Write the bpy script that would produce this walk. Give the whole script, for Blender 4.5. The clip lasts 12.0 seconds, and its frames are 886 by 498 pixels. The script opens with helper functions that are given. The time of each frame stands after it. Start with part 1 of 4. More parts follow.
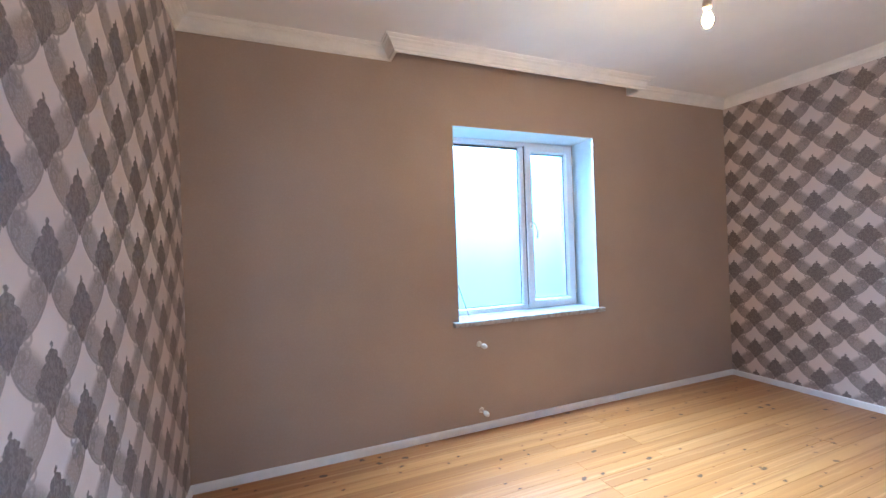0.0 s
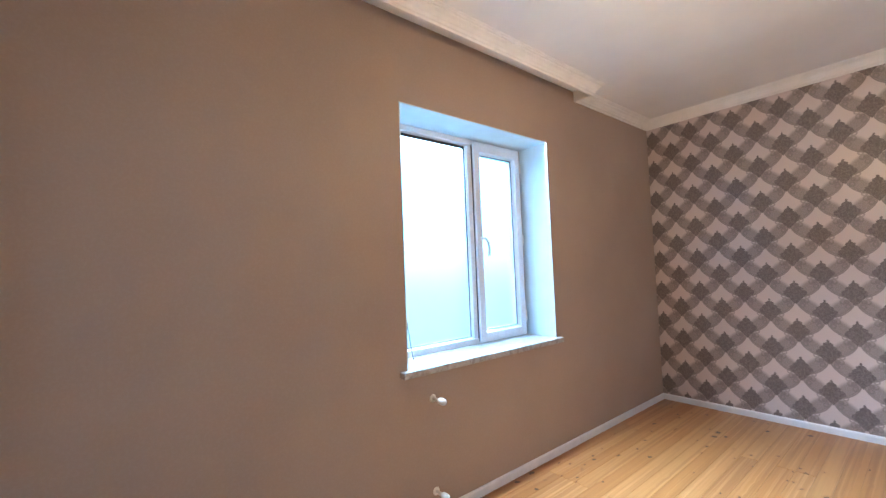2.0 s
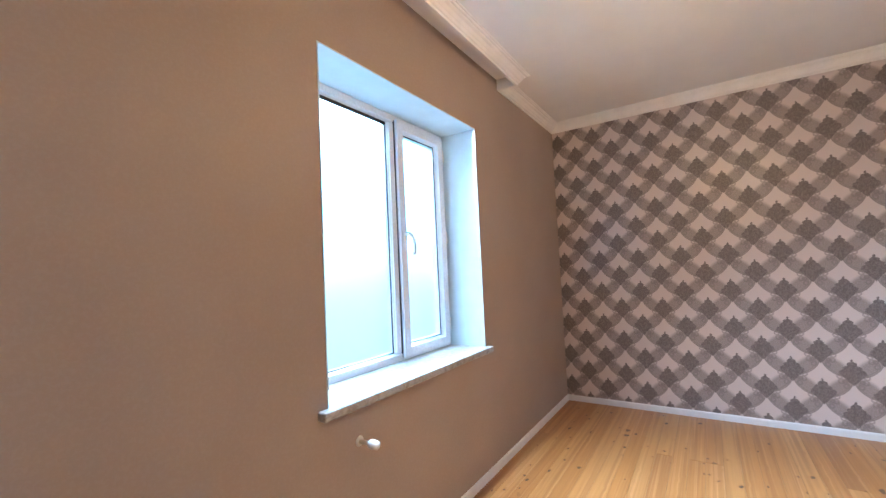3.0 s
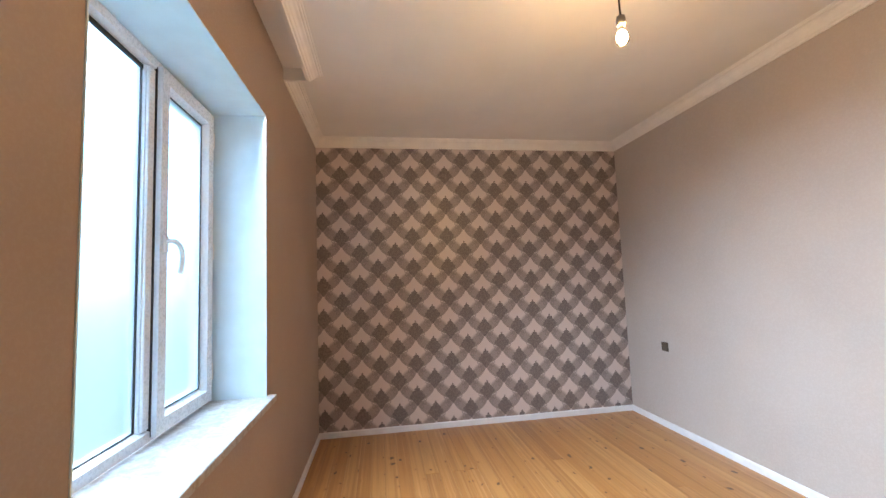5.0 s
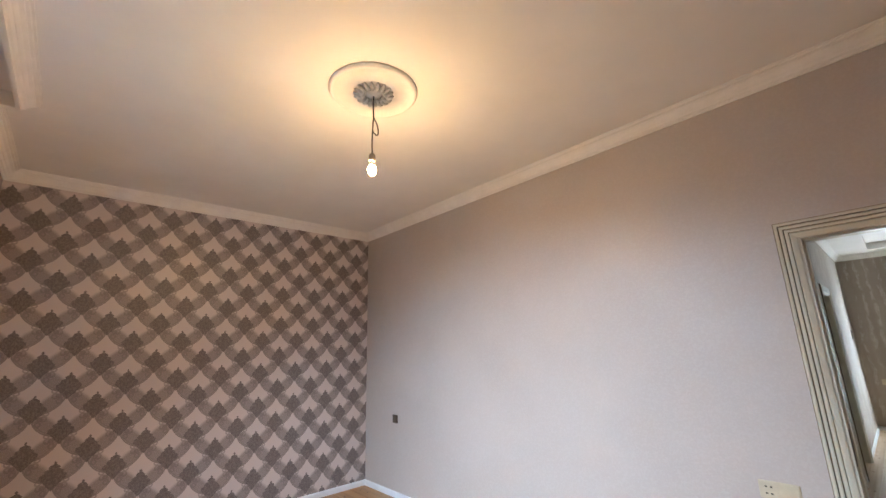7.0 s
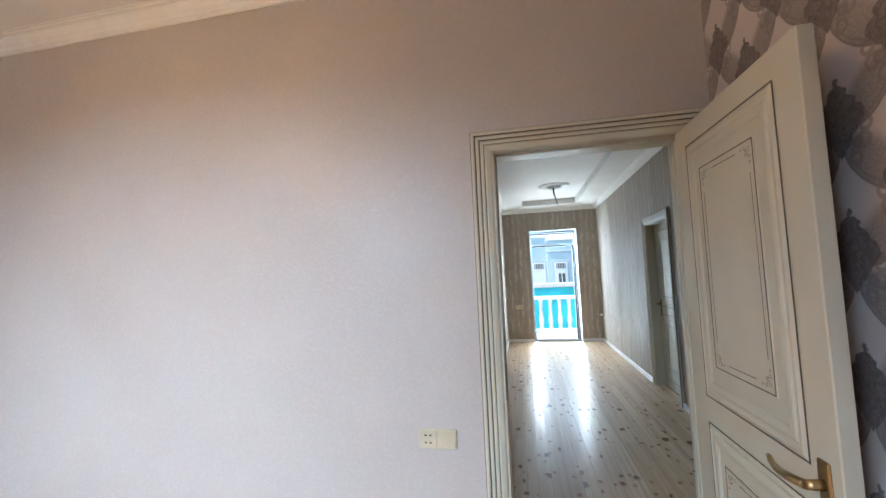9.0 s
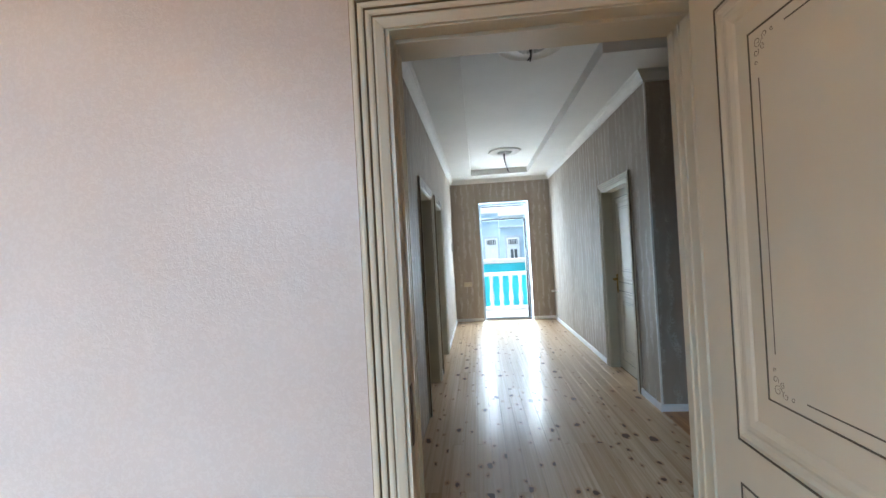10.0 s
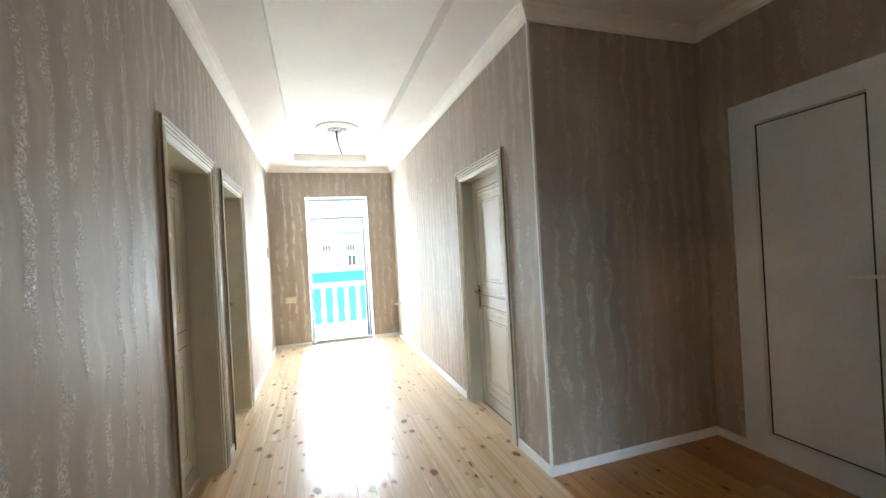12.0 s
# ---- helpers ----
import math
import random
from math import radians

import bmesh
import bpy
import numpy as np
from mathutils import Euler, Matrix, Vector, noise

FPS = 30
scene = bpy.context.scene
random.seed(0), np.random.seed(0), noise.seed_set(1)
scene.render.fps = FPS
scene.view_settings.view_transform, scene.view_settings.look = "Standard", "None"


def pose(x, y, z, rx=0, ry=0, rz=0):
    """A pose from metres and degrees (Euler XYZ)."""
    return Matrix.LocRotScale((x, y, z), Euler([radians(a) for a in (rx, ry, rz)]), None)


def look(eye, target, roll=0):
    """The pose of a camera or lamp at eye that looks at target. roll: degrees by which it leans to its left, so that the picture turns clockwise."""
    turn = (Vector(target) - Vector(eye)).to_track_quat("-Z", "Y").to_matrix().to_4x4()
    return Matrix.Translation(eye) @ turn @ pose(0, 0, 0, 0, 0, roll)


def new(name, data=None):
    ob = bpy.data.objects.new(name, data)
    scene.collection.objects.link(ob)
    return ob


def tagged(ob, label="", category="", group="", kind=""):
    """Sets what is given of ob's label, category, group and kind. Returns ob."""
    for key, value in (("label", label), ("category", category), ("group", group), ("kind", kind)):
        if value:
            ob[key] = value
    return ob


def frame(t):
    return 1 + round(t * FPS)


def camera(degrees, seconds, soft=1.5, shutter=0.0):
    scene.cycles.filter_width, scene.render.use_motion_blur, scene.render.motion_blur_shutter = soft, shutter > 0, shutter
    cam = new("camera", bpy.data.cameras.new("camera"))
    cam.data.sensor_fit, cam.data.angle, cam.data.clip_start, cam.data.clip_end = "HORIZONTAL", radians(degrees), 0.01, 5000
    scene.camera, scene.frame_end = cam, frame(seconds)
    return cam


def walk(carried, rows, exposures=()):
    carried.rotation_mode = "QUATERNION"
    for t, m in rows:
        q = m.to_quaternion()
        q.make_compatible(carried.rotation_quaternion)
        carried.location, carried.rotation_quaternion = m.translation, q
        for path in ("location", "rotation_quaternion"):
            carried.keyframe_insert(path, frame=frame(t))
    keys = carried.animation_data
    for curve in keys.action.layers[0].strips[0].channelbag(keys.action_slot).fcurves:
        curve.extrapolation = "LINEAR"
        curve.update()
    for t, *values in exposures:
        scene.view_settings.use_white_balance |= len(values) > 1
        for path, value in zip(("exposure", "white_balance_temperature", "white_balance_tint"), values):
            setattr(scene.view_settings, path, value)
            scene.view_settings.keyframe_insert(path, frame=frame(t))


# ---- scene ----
cam = camera(95.1, 12.0)
PATH = [
    (0, (0.565, -2.98, 1.483), (1.313, -1.125, 1.488), -2.0),
    (0.5, (0.587, -2.764, 1.488), (1.418, -0.945, 1.504), -1.9),
    (1, (0.643, -2.51, 1.466), (1.594, -0.751, 1.523), -1.8),
    (1.5, (0.646, -2.278, 1.463), (1.728, -0.598, 1.546), -2.0),
    (2, (0.564, -1.977, 1.471), (1.828, -0.431, 1.574), -2.2),
    (2.5, (0.607, -1.699, 1.457), (2.075, -0.344, 1.564), -2.2),
    (2.7, (0.651, -1.558, 1.451), (2.204, -0.304, 1.564), -2.4),
    (4.3, (0.922, -0.886, 1.448), (2.909, -0.669, 1.513), -2.2),
    (4.5, (0.933, -0.835, 1.461), (2.93, -0.769, 1.544), -2.2),
    (5, (0.919, -0.634, 1.484), (2.888, -0.941, 1.648), -2.2),
    (5.5, (0.788, -0.519, 1.531), (2.677, -1.117, 1.801), -2.2),
    (6, (0.63, -0.484, 1.536), (2.407, -1.323, 1.904), -2.2),
    (6.5, (0.566, -0.49, 1.531), (2.2, -1.557, 1.971), -2.0),
    (7, (0.636, -0.555, 1.534), (2.07, -1.867, 2.003), -1.8),
    (7.5, (0.76, -0.652, 1.547), (1.911, -2.223, 2.002), -2.3),
    (7.7, (0.796, -0.713, 1.562), (1.824, -2.377, 1.979), -2.5),
    (9.3, (0.788, -1.762, 1.464), (1.084, -3.738, 1.55), -2.5),
    (9.5, (0.772, -1.909, 1.456), (1.025, -3.892, 1.513), -2.6),
    (10, (0.694, -2.299, 1.444), (0.865, -4.292, 1.459), -3.1),
    (10.5, (0.68, -2.692, 1.436), (0.743, -4.691, 1.424), -3.2),
    (11, (0.652, -3.098, 1.447), (0.576, -5.096, 1.441), -3.3),
    (11.5, (0.581, -3.443, 1.429), (0.287, -5.421, 1.441), -3.3),
    (12, (0.533, -3.679, 1.421), (-0.072, -5.585, 1.426), -3.2),
]
EXPOSURES = [(0.0, 2.0, 5130, 8), (1.2, 1.92, 5350, 8), (2.5, 1.98, 5620, 9), (4.5, 1.77, 6480, 12), (6.0, 1.52, 6900, 12), (7.2, 1.54, 6250, 11), (7.7, 1.53, 5850, 8), (9.5, 1.75, 6250, 9),
             (10.7, 1.9, 6250, 10), (11.0, 2.1, 6750, 11), (11.6, 2.72, 6950, 12), (12.0, 2.95, 7000, 12)]
walk(cam, [(t, look(eye, target, roll)) for t, eye, target, roll in PATH], EXPOSURES)

# ---------------------------------------------------------------- light
world = bpy.data.worlds.new("sky")
scene.world = world
world.use_nodes = True
wn = world.node_tree
wn.nodes.clear()
sky = wn.nodes.new("ShaderNodeTexSky")
sky.sky_type = 'NISHITA'
sky.sun_disc = False
sky.sun_elevation = radians(44)
sky.sun_rotation = radians(79)
sky.dust_density = 2.5
bgn = wn.nodes.new("ShaderNodeBackground")
bgn.inputs["Strength"].default_value = 0.11
won = wn.nodes.new("ShaderNodeOutputWorld")
wn.links.new(sky.outputs[0], bgn.inputs["Color"])
wn.links.new(bgn.outputs[0], won.inputs["Surface"])

sun_data = bpy.data.lights.new("sun", 'SUN')
sun_data.energy = 2.1
sun_data.angle = radians(12)
sun_data.color = (1.0, 0.96, 0.9)
sun = new("sun", sun_data)
sun.matrix_world = look((16, 3, 16), (0, 0, 0))

HE = -10.577                      # corridor end wall
BULB_GLOW = 640.0
DOOR_FILL = 235.0
WINDOW_GLOW = 3.5
WINDOW_FILL = 22.0


def fill_lamp(name, width, height, watts, spread, color, eye, target):
    """An added area lamp standing in for sky light at an opening."""
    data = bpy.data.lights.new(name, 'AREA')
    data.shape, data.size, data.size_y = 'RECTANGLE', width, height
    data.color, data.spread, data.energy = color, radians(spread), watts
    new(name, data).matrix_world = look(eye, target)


# unseen lamps added for sky light, above the balcony and to both sides of it
HAZE = (0.74, 0.89, 1.0)
fill_lamp("balcony_fill", 4.0, 1.2, DOOR_FILL * 0.33, 100, HAZE, (0.15, -13.2, 3.95), (0.15, -8.6, 0.2))
fill_lamp("balcony_fill", 1.6, 1.9, DOOR_FILL * 0.25, 90, HAZE, (-2.30, -12.3, 1.05), (1.19, -9.0, 2.2))
fill_lamp("balcony_fill", 1.6, 1.9, DOOR_FILL * 0.21, 90, HAZE, (2.60, -12.3, 1.05), (-0.78, -9.0, 2.2))
# lamp strips added along both jambs of the balcony door
fill_lamp("door_sky", 0.024, 2.20, DOOR_FILL * 0.024, 150, HAZE, (-0.336, HE - 0.17, 1.17), (-0.10, HE + 0.83, 1.22))
fill_lamp("door_sky", 0.024, 2.20, DOOR_FILL * 0.024, 150, HAZE, (0.613, HE - 0.17, 1.17), (0.38, HE + 0.83, 1.22))
# lamp added just over the balcony floor to throw light up through the doorway
fill_lamp("balcony_fill_up", 2.4, 0.9, DOOR_FILL * 0.026, 76, (0.95, 0.97, 1.0), (0.151, -11.55, 0.02), (0.151, -10.55, 1.25))
# lamps added high outside the frosted window and along its opening's head
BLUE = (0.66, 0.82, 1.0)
fill_lamp("window_fill", 2.4, 1.0, WINDOW_FILL * 0.8, 120, BLUE, (2.5975, 1.05, 2.95), (2.5975, -1.0, 0.85))
fill_lamp("window_fill", 1.40, 0.022, WINDOW_FILL * 1.22, 104, BLUE, (2.5975, 0.006, 2.464), (2.5975, -0.994, 1.27))


# ---------------------------------------------------------------- shader helpers
class Nodes:
    """Small helper to write node formulas."""

    def __init__(self, name):
        self.mat = bpy.data.materials.new(name)
        self.mat.use_nodes = True
        self.t = self.mat.node_tree
        self.t.nodes.clear()
        self.out = self.t.nodes.new("ShaderNodeOutputMaterial")

    def add(self, kind):
        return self.t.nodes.new(kind)

    def put(self, socket, value):
        if isinstance(value, bpy.types.NodeSocket):
            self.t.links.new(value, socket)
        else:
            socket.default_value = value

    def m(self, op, a, b=0.0, c=None, clamp=False):
        n = self.add("ShaderNodeMath")
        n.operation, n.use_clamp = op, clamp
        self.put(n.inputs[0], a)
        self.put(n.inputs[1], b)
        if c is not None:
            self.put(n.inputs[2], c)
        return n.outputs[0]

    def step(self, x, lo, hi, to0=0.0, to1=1.0):
        n = self.add("ShaderNodeMapRange")
        n.interpolation_type = 'SMOOTHSTEP'
        for i, v in enumerate((x, lo, hi, to0, to1)):
            self.put(n.inputs[i], v)
        return n.outputs[0]

    def coord(self, which="Object"):
        return self.add("ShaderNodeTexCoord").outputs[which]

    def split(self, v):
        n = self.add("ShaderNodeSeparateXYZ")
        self.put(n.inputs[0], v)
        return n.outputs

    def join(self, x, y, z):
        n = self.add("ShaderNodeCombineXYZ")
        for i, v in enumerate((x, y, z)):
            self.put(n.inputs[i], v)
        return n.outputs[0]

    def scaled(self, v, s, shift=(0, 0, 0)):
        n = self.add("ShaderNodeMapping")
        self.put(n.inputs["Vector"], v)
        n.inputs["Scale"].default_value = s
        self.put(n.inputs["Location"], shift)
        return n.outputs[0]

    def noise(self, v, scale, detail=3.0, rough=0.55, distort=0.0):
        n = self.add("ShaderNodeTexNoise")
        self.put(n.inputs["Vector"], v)
        n.inputs["Scale"].default_value = scale
        n.inputs["Detail"].default_value = detail
        n.inputs["Roughness"].default_value = rough
        n.inputs["Distortion"].default_value = distort
        return n.outputs["Fac"]

    def mix(self, fac, a, b, blend='MIX'):
        n = self.add("ShaderNodeMix")
        n.data_type, n.blend_type = 'RGBA', blend
        self.put(n.inputs[0], fac)
        self.put(n.inputs[6], a if isinstance(a, bpy.types.NodeSocket) else (*a, 1))
        self.put(n.inputs[7], b if isinstance(b, bpy.types.NodeSocket) else (*b, 1))
        return n.outputs[2]

    def bump(self, height, strength, distance, normal=None):
        n = self.add("ShaderNodeBump")
        n.inputs["Strength"].default_value = strength
        n.inputs["Distance"].default_value = distance
        self.put(n.inputs["Height"], height)
        if normal is not None:
            self.put(n.inputs["Normal"], normal)
        return n.outputs[0]

    def surface(self, color, rough, metal=0.0, normal=None, **more):
        n = self.add("ShaderNodeBsdfPrincipled")
        self.put(n.inputs["Base Color"], color if isinstance(color, bpy.types.NodeSocket) else (*color, 1))
        self.put(n.inputs["Roughness"], rough)
        self.put(n.inputs["Metallic"], metal)
        if normal is not None:
            self.put(n.inputs["Normal"], normal)
        for k, v in more.items():
            self.put(n.inputs[k], v)
        self.t.links.new(n.outputs[0], self.out.inputs[0])
        return self.mat


def plain(name, color, rough=0.5, metal=0.0, vary=0.12, scale=9.0, bump=0.15, dist=0.002, grain=90.0):
    """A painted or plain surface with soft stains and a fine grain."""
    n = Nodes(name)
    co = n.coord()
    a = n.noise(co, scale, 4)
    b = n.noise(co, grain, 2)
    dark = tuple(c * (1 - vary) for c in color)
    lite = tuple(min(1, c * (1 + vary * 0.6)) for c in color)
    col = n.mix(n.step(a, 0.3, 0.7), dark, lite)
    r = n.m('ADD', n.m('MULTIPLY', b, 0.16), rough - 0.08)
    return n.surface(col, r, metal, n.bump(b, bump, dist))


def damask():
    """Silver wallpaper with dark leaf medallions between paired scrolls, in a half-drop repeat."""
    n = Nodes("damask_wallpaper")
    co = n.coord()
    wob = n.noise(co, 60, 2)
    x, y, z = n.split(co)
    HP, VP = 0.367, 0.328
    darks, mids, lines = [], [], []
    for sh, sv in ((0.0, 0.0), (0.5, 0.5)):
        u = n.m('FRACT', n.m('ADD', n.m('DIVIDE', y, HP), sh + 0.5))
        p = n.m('MULTIPLY', n.m('ABSOLUTE', n.m('SUBTRACT', u, 0.5)), HP)
        v = n.m('FRACT', n.m('ADD', n.m('DIVIDE', z, VP), sv + 0.15))
        q = n.m('SUBTRACT', n.m('MULTIPLY', v, VP), 0.15 * VP)
        # leaf medallion: a lobed diamond with a short point below
        lobes = n.m('MULTIPLY', n.m('ABSOLUTE', n.m('SINE', n.m('MULTIPLY', q, 104.0))), 0.011)
        up = n.m('ADD', n.m('MULTIPLY', n.m('SUBTRACT', 0.194, q), 0.78), lobes)
        low = n.m('ADD', n.m('MULTIPLY', q, 0.86), 0.010)
        w = n.m('SUBTRACT', n.m('MINIMUM', n.m('MINIMUM', up, low), 0.083), 0.003)
        w = n.m('ADD', w, n.m('MULTIPLY', n.m('SUBTRACT', wob, 0.5), 0.024))
        darks.append(n.step(n.m('SUBTRACT', w, p), -0.002, 0.004))
        # scrolled ears rising outwards from the stem: crisp below, fading inwards
        dp, dq = n.m('SUBTRACT', p, 0.098), n.m('SUBTRACT', q, 0.132)
        along = n.m('ADD', n.m('MULTIPLY', dp, 0.74), n.m('MULTIPLY', dq, 0.67))
        out = n.m('SUBTRACT', n.m('MULTIPLY', dp, 0.67), n.m('MULTIPLY', dq, 0.74))
        ea, eo = n.m('DIVIDE', along, 0.098), n.m('DIVIDE', out, 0.047)
        er = n.m('SQRT', n.m('ADD', n.m('MULTIPLY', ea, ea), n.m('MULTIPLY', eo, eo)))
        er = n.m('ADD', er, n.m('MULTIPLY', n.m('SUBTRACT', wob, 0.5), 0.08))
        crisp = n.m('MAXIMUM', n.step(er, 1.04, 0.97), n.step(out, 0.002, -0.014))
        mids.append(n.m('MULTIPLY', crisp, n.step(er, 1.55, 0.72)))
        rim = n.step(n.m('ABSOLUTE', n.m('SUBTRACT', er, 0.96)), 0.10, 0.04)
        rim2 = n.m('MULTIPLY', n.step(n.m('ABSOLUTE', n.m('SUBTRACT', er, 0.70)), 0.09, 0.03), 0.6)
        ln = n.m('MULTIPLY', n.m('MAXIMUM', rim, rim2), n.step(out, -0.016, 0.006))

        def curl(px, pq, radius, half):
            dx, dq = n.m('SUBTRACT', p, px), n.m('SUBTRACT', q, pq)
            rr = n.m('SQRT', n.m('ADD', n.m('MULTIPLY', dx, dx), n.m('MULTIPLY', dq, dq)))
            return n.step(n.m('ABSOLUTE', n.m('SUBTRACT', rr, n.m('ADD', radius, n.m('MULTIPLY', wob, 0.006)))), half, half * 0.35)

        base_curls = n.m('MAXIMUM', curl(0.078, 0.062, 0.012, 0.008), curl(0.050, 0.024, 0.009, 0.008))
        ear = n.m('MULTIPLY', n.m('MAXIMUM', curl(0.114, 0.188, 0.014, 0.008), curl(0.142, 0.150, 0.013, 0.007)), 0.85)
        lines.append(n.m('MAXIMUM', n.m('MAXIMUM', ln, ear), base_curls))
    dark = n.m('MAXIMUM', *darks)
    mid = n.m('MAXIMUM', *mids)
    line = n.m('MAXIMUM', *lines)
    weave = n.noise(n.scaled(co, (1, 60, 400)), 4.0, 2)
    fleck = n.noise(co, 150, 2, 0.7)
    base = n.mix(weave, (0.600, 0.522, 0.500), (0.735, 0.648, 0.622))
    c1 = n.mix(n.m('MULTIPLY', mid, n.step(fleck, 0.3, 0.62, 0.70, 1.0)), base, (0.290, 0.240, 0.224))
    c2 = n.mix(n.m('MULTIPLY', line, 0.56), c1, (0.175, 0.140, 0.130))
    vein = n.noise(n.scaled(co, (1, 1.3, 1)), 62, 3, 0.65, 1.0)
    dk = n.mix(n.step(vein, 0.4, 0.62), (0.130, 0.106, 0.100), (0.225, 0.187, 0.180))
    col = n.mix(dark, c2, dk)
    rough = n.m('ADD', 0.31, n.m('ADD', n.m('MULTIPLY', dark, 0.10), n.m('MULTIPLY', fleck, 0.12)))
    relief = n.m('ADD', n.m('ADD', n.m('MULTIPLY', dark, 0.5), n.m('MULTIPLY', line, 0.4)), n.m('ADD', n.m('MULTIPLY', vein, n.m('MULTIPLY', dark, 0.7)), n.m('MULTIPLY', weave, 0.2)))
    return n.surface(col, rough, 0.0, n.bump(relief, 0.35, 0.003), **{"Specular IOR Level": 1.0})


def greige(name, lo, hi, spots):
    """Plain embossed wallpaper with a pearly sheen."""
    n = Nodes(name)
    co = n.coord()
    big = n.noise(co, 1.3, 3)
    emb = n.noise(co, 78, 3, 0.65, 0.6)
    fine = n.noise(co, 260, 2)
    weave = n.noise(n.scaled(co, (14, 14, 260)), 2.0, 2)
    col = n.mix(n.step(big, 0.3, 0.7), lo, hi)
    col = n.mix(n.m('MULTIPLY', n.step(emb, 0.45, 0.62), 0.02 + spots * 0.25), col, (0.75, 0.72, 0.70))
    r = n.m('SUBTRACT', 0.52, n.m('MULTIPLY', n.step(emb, 0.46, 0.60), spots * 0.8))
    hgt = n.m('ADD', n.m('MULTIPLY', n.step(emb, 0.4, 0.64), 0.7), n.m('ADD', n.m('MULTIPLY', fine, 0.25), n.m('MULTIPLY', weave, 0.15)))
    return n.surface(col, r, 0.0, n.bump(hgt, 0.03 + spots * 0.75, 0.002), **{"Specular IOR Level": 0.28 + spots * 0.75})


def streaked():
    """Corridor wallpaper: wavy vertical streaks with shiny crinkled threads."""
    n = Nodes("streaked_wallpaper")
    co = n.coord()
    bend = n.noise(n.scaled(co, (1, 1, 1)), 4.5, 3)
    x, y, z = n.split(co)
    s = n.m('ADD', n.m('ADD', x, y), n.m('MULTIPLY', n.m('SUBTRACT', bend, 0.5), 0.15))
    line = n.join(n.m('MULTIPLY', s, 6.0), 0.0, n.m('MULTIPLY', z, 0.55))
    a = n.noise(line, 1.1, 2, 0.5)
    lane = n.m('MULTIPLY', n.m('ABSOLUTE', n.m('SUBTRACT', n.m('FRACT', n.m('DIVIDE', s, 0.118)), 0.5)), 0.118)
    patch = n.noise(n.join(n.m('MULTIPLY', s, 7.0), 0.0, n.m('MULTIPLY', z, 2.2)), 1.0, 3, 0.6)
    some = n.m('MULTIPLY', n.step(patch, 0.37, 0.54), n.step(n.noise(co, 7, 2), 0.33, 0.52))
    crin = n.noise(n.scaled(co, (1, 1, 1.5)), 84, 3, 0.7, 0.6)
    ladder = n.m('MULTIPLY', n.step(lane, 0.030, 0.010), n.step(crin, 0.44, 0.58))
    # soft pale wavy streaks between the crinkled ones
    soft = n.noise(n.join(n.m('MULTIPLY', s, 10.0), 0.0, n.m('MULTIPLY', z, 1.2)), 1.0, 2, 0.5)
    wisp = n.m('MULTIPLY', n.step(soft, 0.56, 0.70), n.step(patch, 0.36, 0.60))
    frag = n.m('MULTIPLY', some, ladder)
    fine = n.noise(n.scaled(co, (9, 9, 5)), 10, 3)
    blot = n.noise(co, 2.6, 3, 0.6)
    col = n.mix(n.step(a, 0.3, 0.7), (0.330, 0.268, 0.212), (0.405, 0.343, 0.280))
    col = n.mix(n.m('MULTIPLY', n.step(blot, 0.35, 0.68), 0.35), col, (0.300, 0.243, 0.190))
    col = n.mix(n.m('MULTIPLY', wisp, 0.38), col, (0.52, 0.47, 0.415))
    col = n.mix(n.m('MULTIPLY', frag, 0.78), col, (0.68, 0.64, 0.60))
    col = n.mix(n.m('MULTIPLY', fine, 0.10), col, (0.24, 0.20, 0.165))
    r = n.m('SUBTRACT', n.m('ADD', 0.47, n.m('MULTIPLY', fine, 0.10)), n.m('ADD', n.m('MULTIPLY', frag, 0.26), n.m('MULTIPLY', wisp, 0.14)))
    hgt = n.m('ADD', n.m('MULTIPLY', frag, 1.0), n.m('ADD', n.m('MULTIPLY', fine, 0.22), n.m('MULTIPLY', wisp, 0.15)))
    return n.surface(col, r, 0.0, n.bump(hgt, 0.75, 0.004), **{"Specular IOR Level": 0.70})


